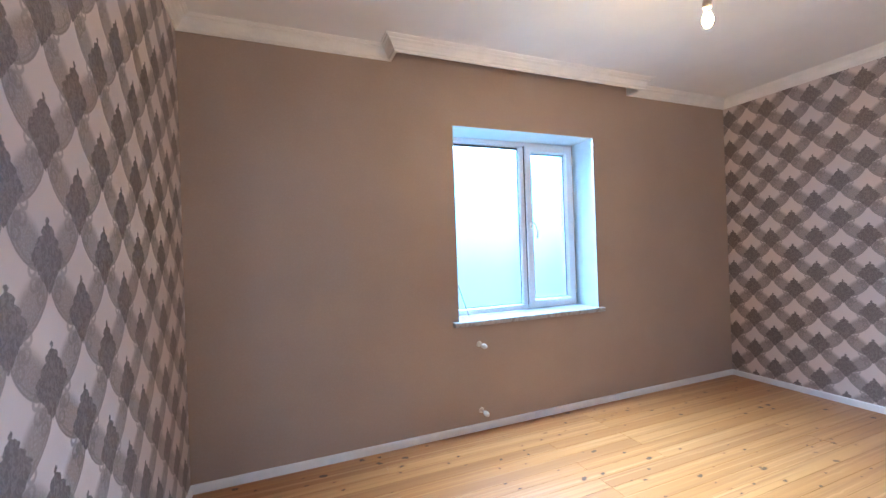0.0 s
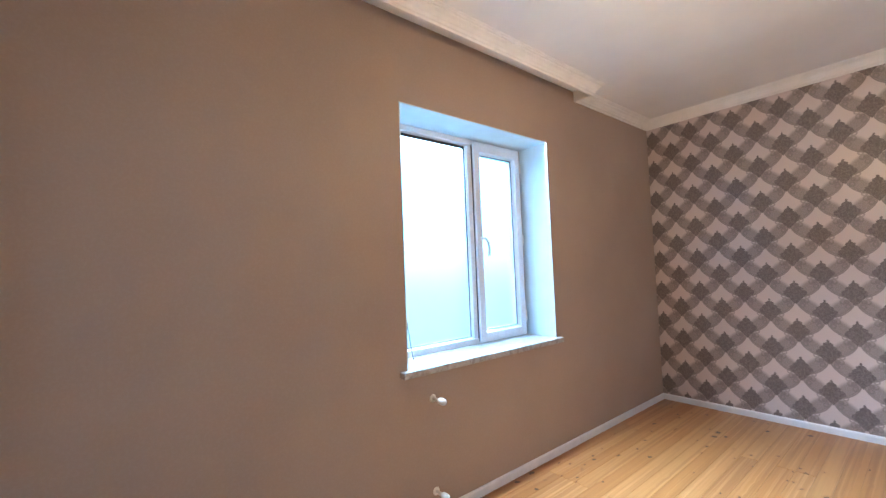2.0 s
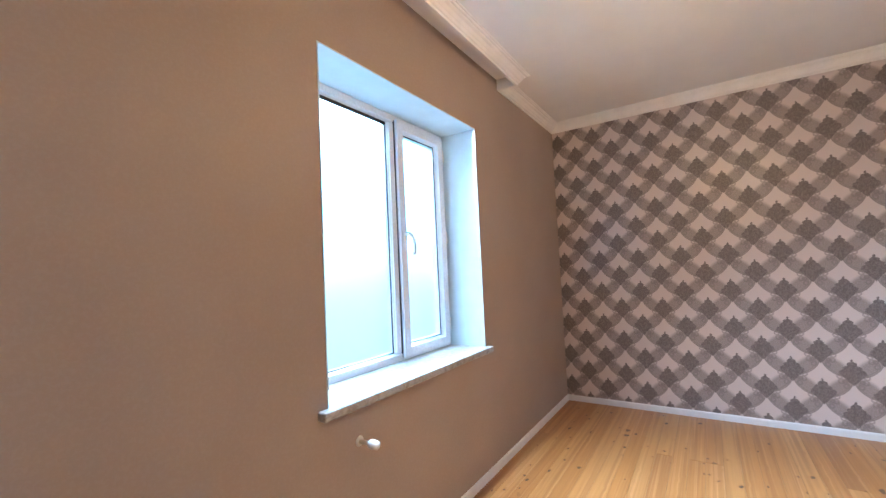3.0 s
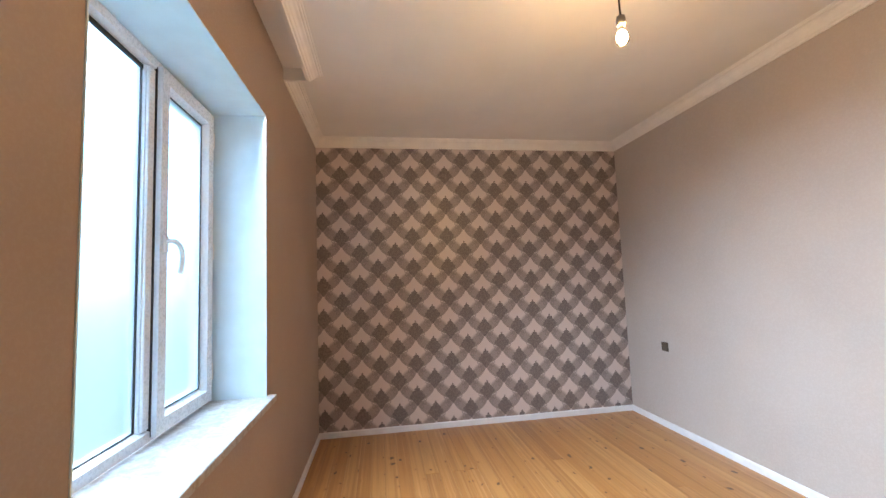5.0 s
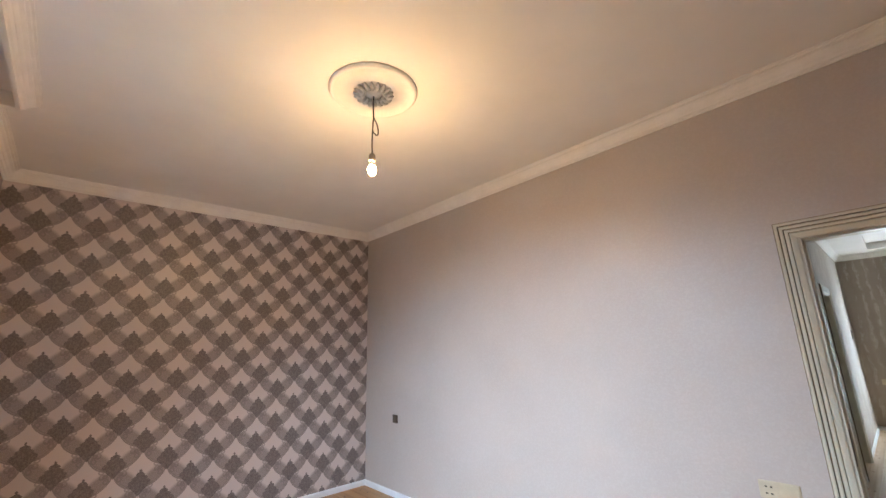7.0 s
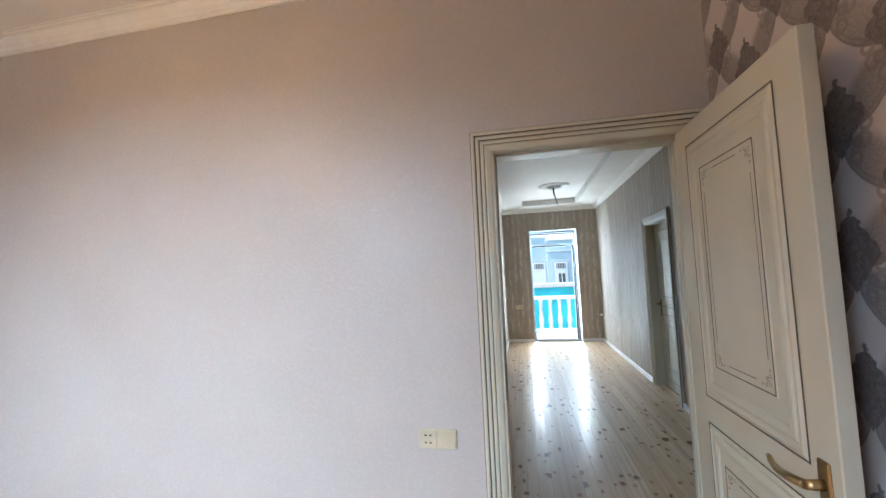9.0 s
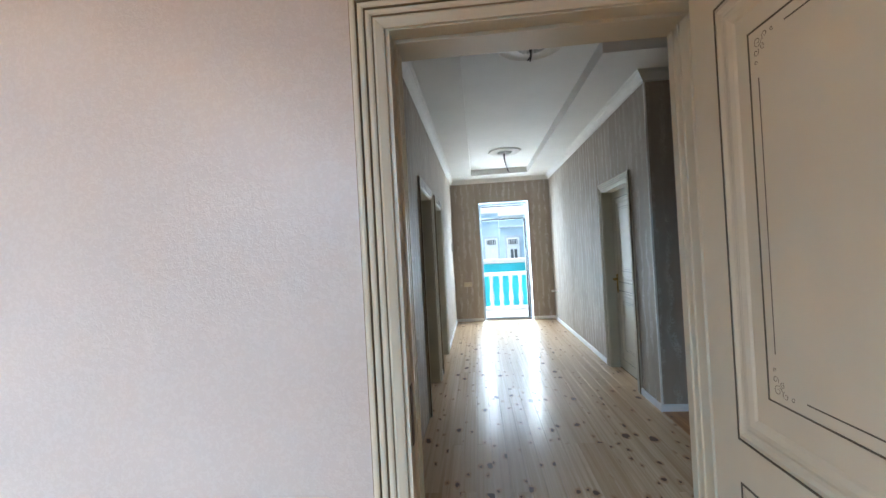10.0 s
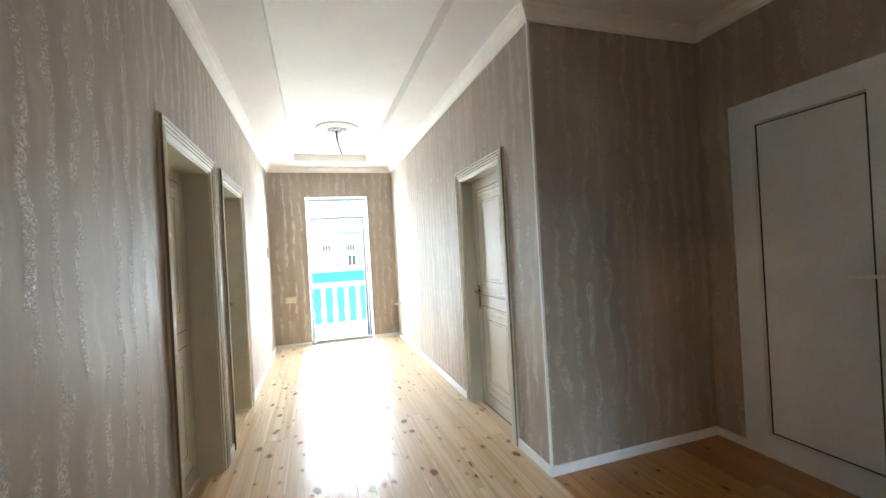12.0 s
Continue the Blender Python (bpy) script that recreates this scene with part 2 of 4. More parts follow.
def pine(name, t0, t1, t2, t3, pale, matt=0.0, gloss=0.5, rare=0.50, big=0.20, coat=0.18):
    """Varnished knotty pine; every board has its own tone and grain."""
    n = Nodes(name)
    rnd = n.add("ShaderNodeObjectInfo").outputs["Random"]
    rnd2 = n.m('FRACT', n.m('MULTIPLY', rnd, 37.7))
    shift = n.join(n.m('MULTIPLY', rnd, 53.0), n.m('MULTIPLY', rnd2, 31.0), 0.0)
    co0 = n.coord()
    co = n.scaled(co0, (1, 1, 1), shift)
    # knots
    warp = n.noise(co, 22, 3)
    kn = n.add("ShaderNodeTexVoronoi")
    kn.feature, kn.voronoi_dimensions = 'F1', '2D'
    kv = n.scaled(n.join(n.m('ADD', n.split(co)[0], n.m('MULTIPLY', n.m('SUBTRACT', n.noise(co, 9, 2), 0.5), 0.06)), n.m('ADD', n.split(co)[1], n.m('MULTIPLY', n.m('SUBTRACT', n.noise(co, 14, 2), 0.5), 0.05)), 0.0), (5.2, 8.6, 1))
    n.put(kn.inputs["Vector"], kv)
    kn.inputs["Scale"].default_value = 1.0
    kd = kn.outputs["Distance"]
    sel = n.split(kn.outputs["Color"])
    size = n.m('ADD', 0.058, n.m('MULTIPLY', n.m('POWER', n.m('MAXIMUM', n.m('SUBTRACT', sel[1], 0.35), 0.0), 2.0), big))
    knot = n.step(n.m('SUBTRACT', n.m('ADD', size, n.m('MULTIPLY', n.m('SUBTRACT', warp, 0.5), 0.20)), kd), -0.012, 0.02)
    knot = n.m('MULTIPLY', knot, n.step(sel[0], rare, rare + 0.03))
    halo = n.m('MULTIPLY', n.step(n.m('SUBTRACT', n.m('ADD', size, 0.07), kd), -0.08, 0.06), n.step(sel[0], rare, rare + 0.03))
    # grain bent round the knots
    x, y, z = n.split(co)
    gy = n.m('ADD', y, n.m('MULTIPLY', n.step(kd, 0.30, 0.0), 0.006))
    gv = n.join(n.m('MULTIPLY', x, 0.30), n.m('MULTIPLY', gy, 20.0), 0.0)
    g1 = n.noise(gv, 1.6, 4, 0.6, 0.4)
    g2 = n.noise(n.join(n.m('MULTIPLY', x, 1.6), n.m('MULTIPLY', gy, 160.0), 0.0), 1.0, 3, 0.6)
    tone = n.mix(rnd, t0, t1)
    tone = n.mix(n.m('MULTIPLY', n.step(rnd2, 0.74, 0.95), 0.6), tone, t2)
    col = n.mix(n.m('MULTIPLY', n.step(g1, 0.40, 0.68), 0.7), tone, t3)
    g3 = n.noise(n.join(n.m('MULTIPLY', x, 0.5), n.m('MULTIPLY', gy, 42.0), 3.7), 1.0, 3, 0.6, 0.3)
    col = n.mix(n.m('MULTIPLY', n.step(g3, 0.52, 0.72), 0.55), col, pale)
    col = n.mix(n.m('MULTIPLY', n.step(g2, 0.45, 0.75), 0.22), col, (0.40, 0.19, 0.07))
    col = n.mix(n.m('MULTIPLY', halo, 0.55), col, (0.38, 0.15, 0.045))
    col = n.mix(n.m('MULTIPLY', knot, 0.95), col, (0.075, 0.025, 0.010))
    scuff = n.noise(co0, 3.0, 4, 0.65)
    r = n.m('ADD', 0.24 + matt, n.m('ADD', n.m('MULTIPLY', scuff, 0.16), n.m('MULTIPLY', g2, 0.05)))
    nb = n.bump(n.m('ADD', g2, n.m('MULTIPLY', knot, -0.6)), 0.10, 0.0015)
    nb = n.bump(scuff, 0.05, 0.01, nb)
    return n.surface(col, r, 0.0, nb, **{"Specular IOR Level": gloss, "Coat Weight": coat, "Coat Roughness": 0.17 + matt})


def marble():
    n = Nodes("grey_marble")
    co = n.coord()
    a = n.noise(co, 14, 6, 0.65, 1.5)
    b = n.noise(co, 60, 4, 0.6, 0.6)
    col = n.mix(n.step(a, 0.35, 0.65), (0.28, 0.26, 0.24), (0.46, 0.48, 0.49))
    col = n.mix(n.m('MULTIPLY', n.step(b, 0.5, 0.68), 0.5), col, (0.52, 0.53, 0.53))
    return n.surface(col, 0.28, 0.0, n.bump(b, 0.1, 0.002))


def pane(name, rough, tint):
    n = Nodes(name)
    co = n.coord()
    w = n.noise(co, 35, 3)
    return n.surface(tint, rough, 0.0, n.bump(w, 0.05, 0.002), **{"Transmission Weight": 1.0, "IOR": 1.12 if rough > 0.1 else 1.45})


def glow_backdrop():
    """Hazy daylight outside the frosted window: white above, pale blue and green low down."""
    n = Nodes("hazy_daylight")
    z = n.split(n.coord())[2]
    blur = n.noise(n.coord(), 0.5, 2)
    h = n.m('ADD', z, n.m('MULTIPLY', n.m('SUBTRACT', blur, 0.5), 0.8))
    low = n.mix(n.step(h, -0.6, 0.6), (0.55, 0.88, 0.68), (0.46, 0.82, 0.98))
    col = n.mix(n.step(h, 0.8, 2.4), low, (0.18, 0.58, 1.0))
    em = n.add("ShaderNodeEmission")
    n.put(em.inputs["Color"], col)
    rise = n.step(h, -0.8, 1.6, 0.26, 0.42)
    n.put(em.inputs["Strength"], n.m('ADD', rise, n.m('MULTIPLY', n.step(h, 1.0, 3.3), WINDOW_GLOW)))
    n.t.links.new(em.outputs[0], n.out.inputs[0])
    return n.mat


def bulb_glass():
    n = Nodes("lit_bulb_glass")
    em = n.add("ShaderNodeEmission")
    em.inputs["Color"].default_value = (1.0, 0.61, 0.27, 1)
    em.inputs["Strength"].default_value = BULB_GLOW
    n.t.links.new(em.outputs[0], n.out.inputs[0])
    return n.mat


M_DAMASK = damask()
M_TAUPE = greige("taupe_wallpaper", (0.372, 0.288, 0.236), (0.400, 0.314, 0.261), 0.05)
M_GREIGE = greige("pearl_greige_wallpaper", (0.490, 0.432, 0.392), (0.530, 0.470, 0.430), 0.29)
M_STREAK = streaked()
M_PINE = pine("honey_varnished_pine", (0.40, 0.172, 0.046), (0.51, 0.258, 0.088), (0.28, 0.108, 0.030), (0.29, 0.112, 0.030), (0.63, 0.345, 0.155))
# same pine as the honey boards; the daylight glare is in its paler tones
M_PINE2 = pine("glare_pale_varnished_pine", (0.60, 0.425, 0.265), (0.71, 0.535, 0.365), (0.53, 0.345, 0.195), (0.46, 0.280, 0.150), (0.76, 0.60, 0.44), 0.01, 0.30, 0.42, 0.36, 0.30)
M_MARBLE = marble()
M_CEIL = plain("ceiling_white_paint", (0.85, 0.84, 0.82), 0.75, vary=0.03, scale=2.0, bump=0.1)
M_PLASTER = plain("white_plaster_moulding", (0.88, 0.86, 0.83), 0.55, vary=0.04)
M_ROSELEAF = plain("grey_white_plaster", (0.70, 0.70, 0.69), 0.6, vary=0.2, scale=40.0)
# white paint with the sky's blue light mixed into its colour
M_REVEAL = plain("reveal_paint_sky_tint", (0.64, 0.77, 0.83), 0.6, vary=0.04)
M_SKIRT = plain("white_skirting_paint", (0.82, 0.83, 0.85), 0.35, vary=0.05)
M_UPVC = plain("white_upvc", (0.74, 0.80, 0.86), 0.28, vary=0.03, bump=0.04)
M_GASKET = plain("black_rubber_gasket", (0.02, 0.022, 0.025), 0.6)
M_GAP = plain("dark_gap", (0.10, 0.06, 0.03), 0.8)
M_CREAM = plain("cream_door_paint", (0.59, 0.55, 0.44), 0.36, vary=0.06, scale=3.0, bump=0.05)
M_PATINA = plain("brown_patina_groove", (0.20, 0.15, 0.085), 0.5)
M_LINE = plain("dark_painted_line", (0.10, 0.085, 0.06), 0.5)
M_BRONZE = plain("aged_bronze", (0.42, 0.30, 0.15), 0.32, 0.9)
M_BRASS = plain("polished_brass", (0.62, 0.44, 0.18), 0.25, 1.0)
M_GOLD = plain("champagne_plastic", (0.62, 0.55, 0.40), 0.34, 0.2)
M_HOLE = plain("dark_socket_hole", (0.015, 0.013, 0.012), 0.7)
M_DARKPLATE = plain("dark_brown_plastic", (0.10, 0.075, 0.055), 0.35)
M_BLACK = plain("black_plastic", (0.02, 0.02, 0.022), 0.3)
M_CORD = plain("black_cable", (0.03, 0.025, 0.022), 0.5)
M_HOLDER = plain("grey_lampholder", (0.25, 0.22, 0.19), 0.5)
M_WHITEPL = plain("white_plastic", (0.80, 0.80, 0.78), 0.35)
M_STEEL = plain("dull_steel", (0.35, 0.36, 0.37), 0.4, 0.8)
M_FROST = pane("frosted_glass", 0.45, (0.97, 0.99, 1.0))
M_CLEAR = pane("clear_glass", 0.0, (0.97, 0.99, 0.99))
M_BULB = bulb_glass()
M_BULBGLASS = pane("bulb_glass", 0.02, (1.0, 0.97, 0.92))
M_HAZE = glow_backdrop()
M_CONC = plain("pale_concrete", (0.50, 0.51, 0.50), 0.8, vary=0.15, scale=3.0, bump=0.3)
M_BALW = plain("white_balustrade_paint", (0.66, 0.67, 0.67), 0.55, vary=0.08)
M_TURQ = plain("turquoise_wall_paint", (0.05, 0.60, 0.70), 0.6, vary=0.12, scale=1.5)
M_HOUSE = plain("pale_blue_render", (0.44, 0.55, 0.62), 0.8, vary=0.08, scale=0.8)
M_HOUSE2 = plain("grey_window_surround", (0.40, 0.46, 0.52), 0.7)
M_ROOF = plain("pale_roof_sheet", (0.52, 0.60, 0.58), 0.5, vary=0.15)
M_DARKGLASS = plain("dark_window_glass", (0.10, 0.11, 0.12), 0.12, vary=0.2)
M_GROUND = plain("dusty_ground", (0.40, 0.40, 0.34), 0.9, vary=0.25, scale=0.4, bump=0.4)
M_HILL = plain("hazy_green_hill", (0.30, 0.38, 0.30), 0.95, vary=0.2, scale=0.05)


# ---------------------------------------------------------------- mesh helpers
def part(name, bm, material, parent=None, label="", smooth=False):
    """Links a bmesh as one mesh object under a thing or a part."""
    me = bpy.data.meshes.new(name)
    bmesh.ops.recalc_face_normals(bm, faces=bm.faces)
    bm.to_mesh(me)
    bm.free()
    for mt in (material if isinstance(material, (list, tuple)) else [material]):
        me.materials.append(mt)
    if smooth:
        me.polygons.foreach_set("use_smooth", [True] * len(me.polygons))
    ob = new(name, me)
    if parent is not None:
        ob.parent = parent
    if label:
        tagged(ob, label=label)
    return ob


def thing(name, m, label, category, group="", kind=""):
    ob = new(name)
    ob.empty_display_size = 0.1
    ob.matrix_world = m
    return tagged(ob, label, category, group, kind)


def box(bm, x0, x1, y0, y1, z0, z1, mi=0, bevel=0.0):
    r = bmesh.ops.create_cube(bm, size=1.0)
    vs = r["verts"]
    for v in vs:
        v.co = Vector(((x0 + x1) / 2 + v.co.x * abs(x1 - x0), (y0 + y1) / 2 + v.co.y * abs(y1 - y0), (z0 + z1) / 2 + v.co.z * abs(z1 - z0)))
    fs = list({f for v in vs for f in v.link_faces})
    for f in fs:
        f.material_index = mi
    if bevel:
        es = list({e for v in vs for e in v.link_edges})
        bmesh.ops.bevel(bm, geom=es, offset=bevel, segments=1, affect='EDGES')
    return vs


def boxed(*boxes, bevel=0.0):
    bm = bmesh.new()
    for b in boxes:
        box(bm, *b, bevel=bevel)
    return bm


def sweep(bm, path, prof, place, closed=False, mats=None):
    """Sweeps a profile (offset to the path's left, height) along a flat path with mitred corners; place maps (a, b, d) to the world."""
    pts = [Vector(p) for p in path]
    k = len(pts)
    rings = []
    for i, p in enumerate(pts):
        din = (p - pts[i - 1]).normalized() if closed or i else None
        dout = (pts[(i + 1) % k] - p).normalized() if closed or i < k - 1 else None
        din = din or dout
        dout = dout or din
        n1, n2 = Vector((-din.y, din.x)), Vector((-dout.y, dout.x))
        mit = (n1 + n2) / max(1e-6, 1 + n1.dot(n2))
        rings.append([bm.verts.new(place(p.x + mit.x * o, p.y + mit.y * o, d)) for o, d in prof])
    for i in range(k if closed else k - 1):
        a, b = rings[i], rings[(i + 1) % k]
        for j in range(len(prof) - 1):
            f = bm.faces.new((a[j], a[j + 1], b[j + 1], b[j]))
            if mats:
                f.material_index = mats[j]
    if not closed:
        for r in (rings[0], rings[-1]):
            if len(r) > 2:
                bm.faces.new(r)


def lathe(bm, prof, cx=0.0, cy=0.0, cz=0.0, seg=32, axis="z", mi=0):
    """Turns a profile (radius, height) round an axis."""
    rings = []
    for r, h in prof:
        ring = []
        for i in range(seg):
            a = 2 * math.pi * i / seg
            c, s = r * math.cos(a), r * math.sin(a)
            p = {"z": (c, s, h), "y": (c, h, s), "x": (h, c, s)}[axis]
            ring.append(bm.verts.new((cx + p[0], cy + p[1], cz + p[2])))
        rings.append(ring)
    for a, b in zip(rings, rings[1:]):
        for i in range(seg):
            f = bm.faces.new((a[i], a[(i + 1) % seg], b[(i + 1) % seg], b[i]))
            f.material_index = mi
    for r in (rings[0], rings[-1]):
        bm.faces.new(r).material_index = mi


def tube(bm, pts, radius, seg=8):
    """A round tube along a list of points."""
    pts = [Vector(p) for p in pts]
    rings = []
    up = Vector((0.31, 0.87, 0.38)).normalized()
    for i, p in enumerate(pts):
        t = (pts[min(i + 1, len(pts) - 1)] - pts[max(i - 1, 0)]).normalized()
        a = t.cross(up).normalized()
        b = t.cross(a).normalized()
        rad = radius[i] if isinstance(radius, (list, tuple)) else radius
        rings.append([bm.verts.new(p + a * rad * math.cos(2 * math.pi * j / seg) + b * rad * math.sin(2 * math.pi * j / seg)) for j in range(seg)])
    for r0, r1 in zip(rings, rings[1:]):
        for j in range(seg):
            bm.faces.new((r0[j], r0[(j + 1) % seg], r1[(j + 1) % seg], r1[j]))
    bm.faces.new(rings[0])
    bm.faces.new(rings[-1])


def bezier(p0, p1, p2, p3, k=14):
    out = []
    for i in range(k + 1):
        t = i / k
        out.append(tuple((1 - t) ** 3 * a + 3 * (1 - t) ** 2 * t * b + 3 * (1 - t) * t * t * c + t ** 3 * d for a, b, c, d in zip(p0, p1, p2, p3)))
    return out


# ---------------------------------------------------------------- plan
RX, RY = 5.165, -3.352            # room: x 0 to RX, y RY to 0
RZ = 3.015                        # room ceiling
SY = -3.53                        # corridor face of the wall between
HL, HR = 1.193, -0.783            # corridor walls
NX, NY = -2.145, -5.872           # entry hall: side wall, inner corner
HZ, TZ = 2.875, 2.985             # corridor ceiling, tray
WX0, WX1, WZ0, WZ1 = 1.881, 3.314, 0.90, 2.483
WD = 0.285                        # window reveal depth
DX0, DX1, DZ = 0.10, 0.908, 2.04  # room door opening


def structure(name, bm, material, label, category="wall"):
    ob = part(name, bm, material)
    return tagged(ob, label, category, kind="structure")


def shifted(ob, origin):
    """Moves the mesh origin without moving the mesh."""
    ob.data.transform(Matrix.Translation(-Vector(origin)))
    ob.location = origin
    return ob


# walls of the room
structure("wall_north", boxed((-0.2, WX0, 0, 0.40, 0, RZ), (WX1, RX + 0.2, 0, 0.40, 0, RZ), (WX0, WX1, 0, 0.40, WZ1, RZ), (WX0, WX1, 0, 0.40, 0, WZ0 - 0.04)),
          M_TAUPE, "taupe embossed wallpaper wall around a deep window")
shifted(structure("wall_east", boxed((RX, RX + 0.2, RY, 0, 0, RZ)), M_DAMASK, "silver wallpaper wall with dark damask medallions"), (RX, -1.893, 1.391))
shifted(structure("wall_west", boxed((-0.2, 0, RY, 0, 0, RZ)), M_DAMASK, "silver wallpaper wall with dark damask medallions"), (0, -1.60, 1.735))
bm = bmesh.new()
YM = (RY + SY) / 2
for y0, y1, mi in ((YM, RY, 0), (SY, YM, 1)):
    zt = RZ if mi == 0 else TZ + 0.1
    xl = -0.2 if mi == 0 else NX - 0.2
    box(bm, xl, DX0, y0, y1, 0, zt, mi)
    box(bm, DX1, RX + 0.2, y0, y1, 0, zt, mi)
    box(bm, DX0, DX1, y0, y1, DZ, zt, mi)
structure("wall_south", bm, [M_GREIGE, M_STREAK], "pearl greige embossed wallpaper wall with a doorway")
structure("ceiling_1", boxed((-0.2, RX + 0.2, RY - 0.09, 0.4, RZ, RZ + 0.2)), M_CEIL, "smooth white painted room ceiling", "ceiling")

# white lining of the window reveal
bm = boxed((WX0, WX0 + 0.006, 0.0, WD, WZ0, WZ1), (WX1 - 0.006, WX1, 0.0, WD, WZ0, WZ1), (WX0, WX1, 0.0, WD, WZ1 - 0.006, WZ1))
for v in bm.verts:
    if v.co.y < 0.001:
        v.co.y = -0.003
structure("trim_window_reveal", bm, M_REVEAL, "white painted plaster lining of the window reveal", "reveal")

# walls of the corridor and the entry hall
L1 = (-6.79, -5.93)
L2 = (-8.00, -7.18)
RD = (-7.18, -6.372)
SD = (-5.66, -4.80)
WT = 0.2
structure("wall_corridor_left_1", boxed((HL, HL + WT, L1[1], SY, 0, TZ)), M_STREAK, "brown-grey streaked wallpaper wall beside the room door")
structure("wall_corridor_left_2", boxed((HL, HL + WT, L2[1], L1[0], 0, TZ), (HL, HL + WT, L1[0], L1[1], DZ, TZ)), M_STREAK, "narrow streaked wallpaper wall between two doorways")
structure("wall_corridor_left_3", boxed((HL, HL + WT, HE, L2[0], 0, TZ), (HL, HL + WT, L2[0], L2[1], DZ, TZ)), M_STREAK, "pale-lit streaked wallpaper wall near the balcony door")
structure("wall_corridor_right", boxed((HR - WT, HR, RD[1], NY - 0.2, 0, TZ), (HR - WT, HR, HE, RD[0], 0, TZ), (HR - WT, HR, RD[0], RD[1], DZ, TZ)),
          M_STREAK, "brown-grey streaked wallpaper wall with a doorway")
structure("wall_hall_back", boxed((NX - WT, HR, NY - 0.2, NY, 0, TZ)), M_STREAK, "dim brown-grey streaked wallpaper wall of the hall")
structure("wall_hall_side", boxed((NX - WT, NX, SD[1], SY, 0, TZ), (NX - WT, NX, NY, SD[0], 0, TZ), (NX - WT, NX, SD[0], SD[1], 2.254, TZ)),
          M_STREAK, "dim streaked wallpaper wall with an outer door")
EX0, EX1, EZ = -0.358, 0.635, 2.395
structure("wall_corridor_end", boxed((HR - WT, EX0, HE - 0.3, HE, -0.1, TZ), (EX1, HL + WT, HE - 0.3, HE, -0.1, TZ), (EX0, EX1, HE - 0.3, HE, EZ, TZ)),
          M_STREAK, "tan streaked wallpaper wall with a balcony door opening")

# corridor ceiling with a sunken L-shaped tray
TX0, TX1, TY1 = -0.325, 0.747, -10.12
UX0, UY0, UY1 = -1.72, -5.44, -3.98
bm = boxed((NX - WT, HL + WT, HE - 0.3, TY1, HZ, TZ + 0.1), (TX1, HL + WT, TY1, SY, HZ, TZ + 0.1), (NX - WT, TX0, TY1, UY0, HZ, TZ + 0.1),
           (NX - WT, UX0, UY0, SY, HZ, TZ + 0.1), (UX0, TX1, UY1, SY, HZ, TZ + 0.1), (NX - WT, HL + WT, HE - 0.3, SY, TZ, TZ + 0.2))
structure("ceiling_2", bm, M_CEIL, "white corridor ceiling with a shallow recessed tray", "ceiling")

# cornices
CP = [(0.0, 0.0), (0.010, 0.0), (0.012, 0.014), (0.022, 0.018), (0.030, 0.034), (0.034, 0.036), (0.046, 0.056), (0.060, 0.066), (0.062, 0.074), (0.074, 0.076), (0.078, 0.083), (0.088, 0.083), (0.089, 0.090), (0.0, 0.090)]


def cornice(name, path, z0, closed, label, scale=1.0):
    bm = bmesh.new()
    sweep(bm, path, [(o * scale, d * scale) for o, d in CP], lambda a, b, d: (a, b, z0 + d), closed)
    return structure(name, bm, M_PLASTER, label, "cornice")


BX0, BX1, BY = 1.384, 3.765, -0.165
cornice("trim_cornice_room", [(0, RY), (RX, RY), (RX, 0), (BX1, 0), (BX1, BY), (BX0, BY), (BX0, 0), (0, 0)], RZ - 0.09, True, "white stepped plaster cornice round the room")
structure("trim_pelmet_board", boxed((BX0, BX1, BY, BY + 0.012, RZ - 0.088, RZ), (BX0, BX0 + 0.012, BY + 0.012, 0, RZ - 0.088, RZ), (BX1 - 0.012, BX1, BY + 0.012, 0, RZ - 0.088, RZ)), M_PLASTER, "white plaster pelmet hiding a curtain recess over the window", "pelmet")
cornice("trim_cornice_corridor", [(HL, SY), (HL, HE), (HR, HE), (HR, NY), (NX, NY), (NX, SY)][::-1], HZ - 0.081, True, "white plaster cornice round the corridor", 0.9)

# skirting boards
SK = [(0.0, 0.0), (0.014, 0.0), (0.014, 0.046), (0.009, 0.056), (0.0, 0.058)]


def skirting(name, path, label="white painted skirting board"):
    bm = bmesh.new()
    sweep(bm, path, SK, lambda a, b, d: (a, b, d + 0.001), False)
    return structure(name, bm, M_SKIRT, label, "skirting")


skirting("baseboard_room", [(DX1 + 0.092, RY), (RX, RY), (RX, 0), (0, 0), (0, RY + 0.03)])
skirting("baseboard_corridor_left", [(HL, L1[1] + 0.092), (HL, SY), (DX1 + 0.092, SY)][::-1])
skirting("baseboard_pier", [(HL, L2[1] + 0.092), (HL, L1[0] - 0.092)])
skirting("baseboard_corridor_far", [(EX1 + 0.005, HE), (HL, HE), (HL, L2[0] - 0.092)])
skirting("baseboard_corridor_right", [(HR, RD[0] - 0.092), (HR, HE), (EX0 - 0.005, HE)])
skirting("baseboard_hall", [(NX, SD[0] - 0.002), (NX, NY), (HR, NY), (HR, RD[1] + 0.092)])
structure("trim_corner_bead", boxed((HR - 0.012, HR + 0.004, NY - 0.012, NY + 0.004, 0.06, HZ - 0.082), bevel=0.002), M_PLASTER, "pale corner bead on the wallpapered corner", "trim")

# ---------------------------------------------------------------- window
win = thing("window_1", pose(0, 0, 0), "white uPVC window with frosted panes in a deep reveal", "window", kind="structure")
fy0, fy1 = WD, WD + 0.065


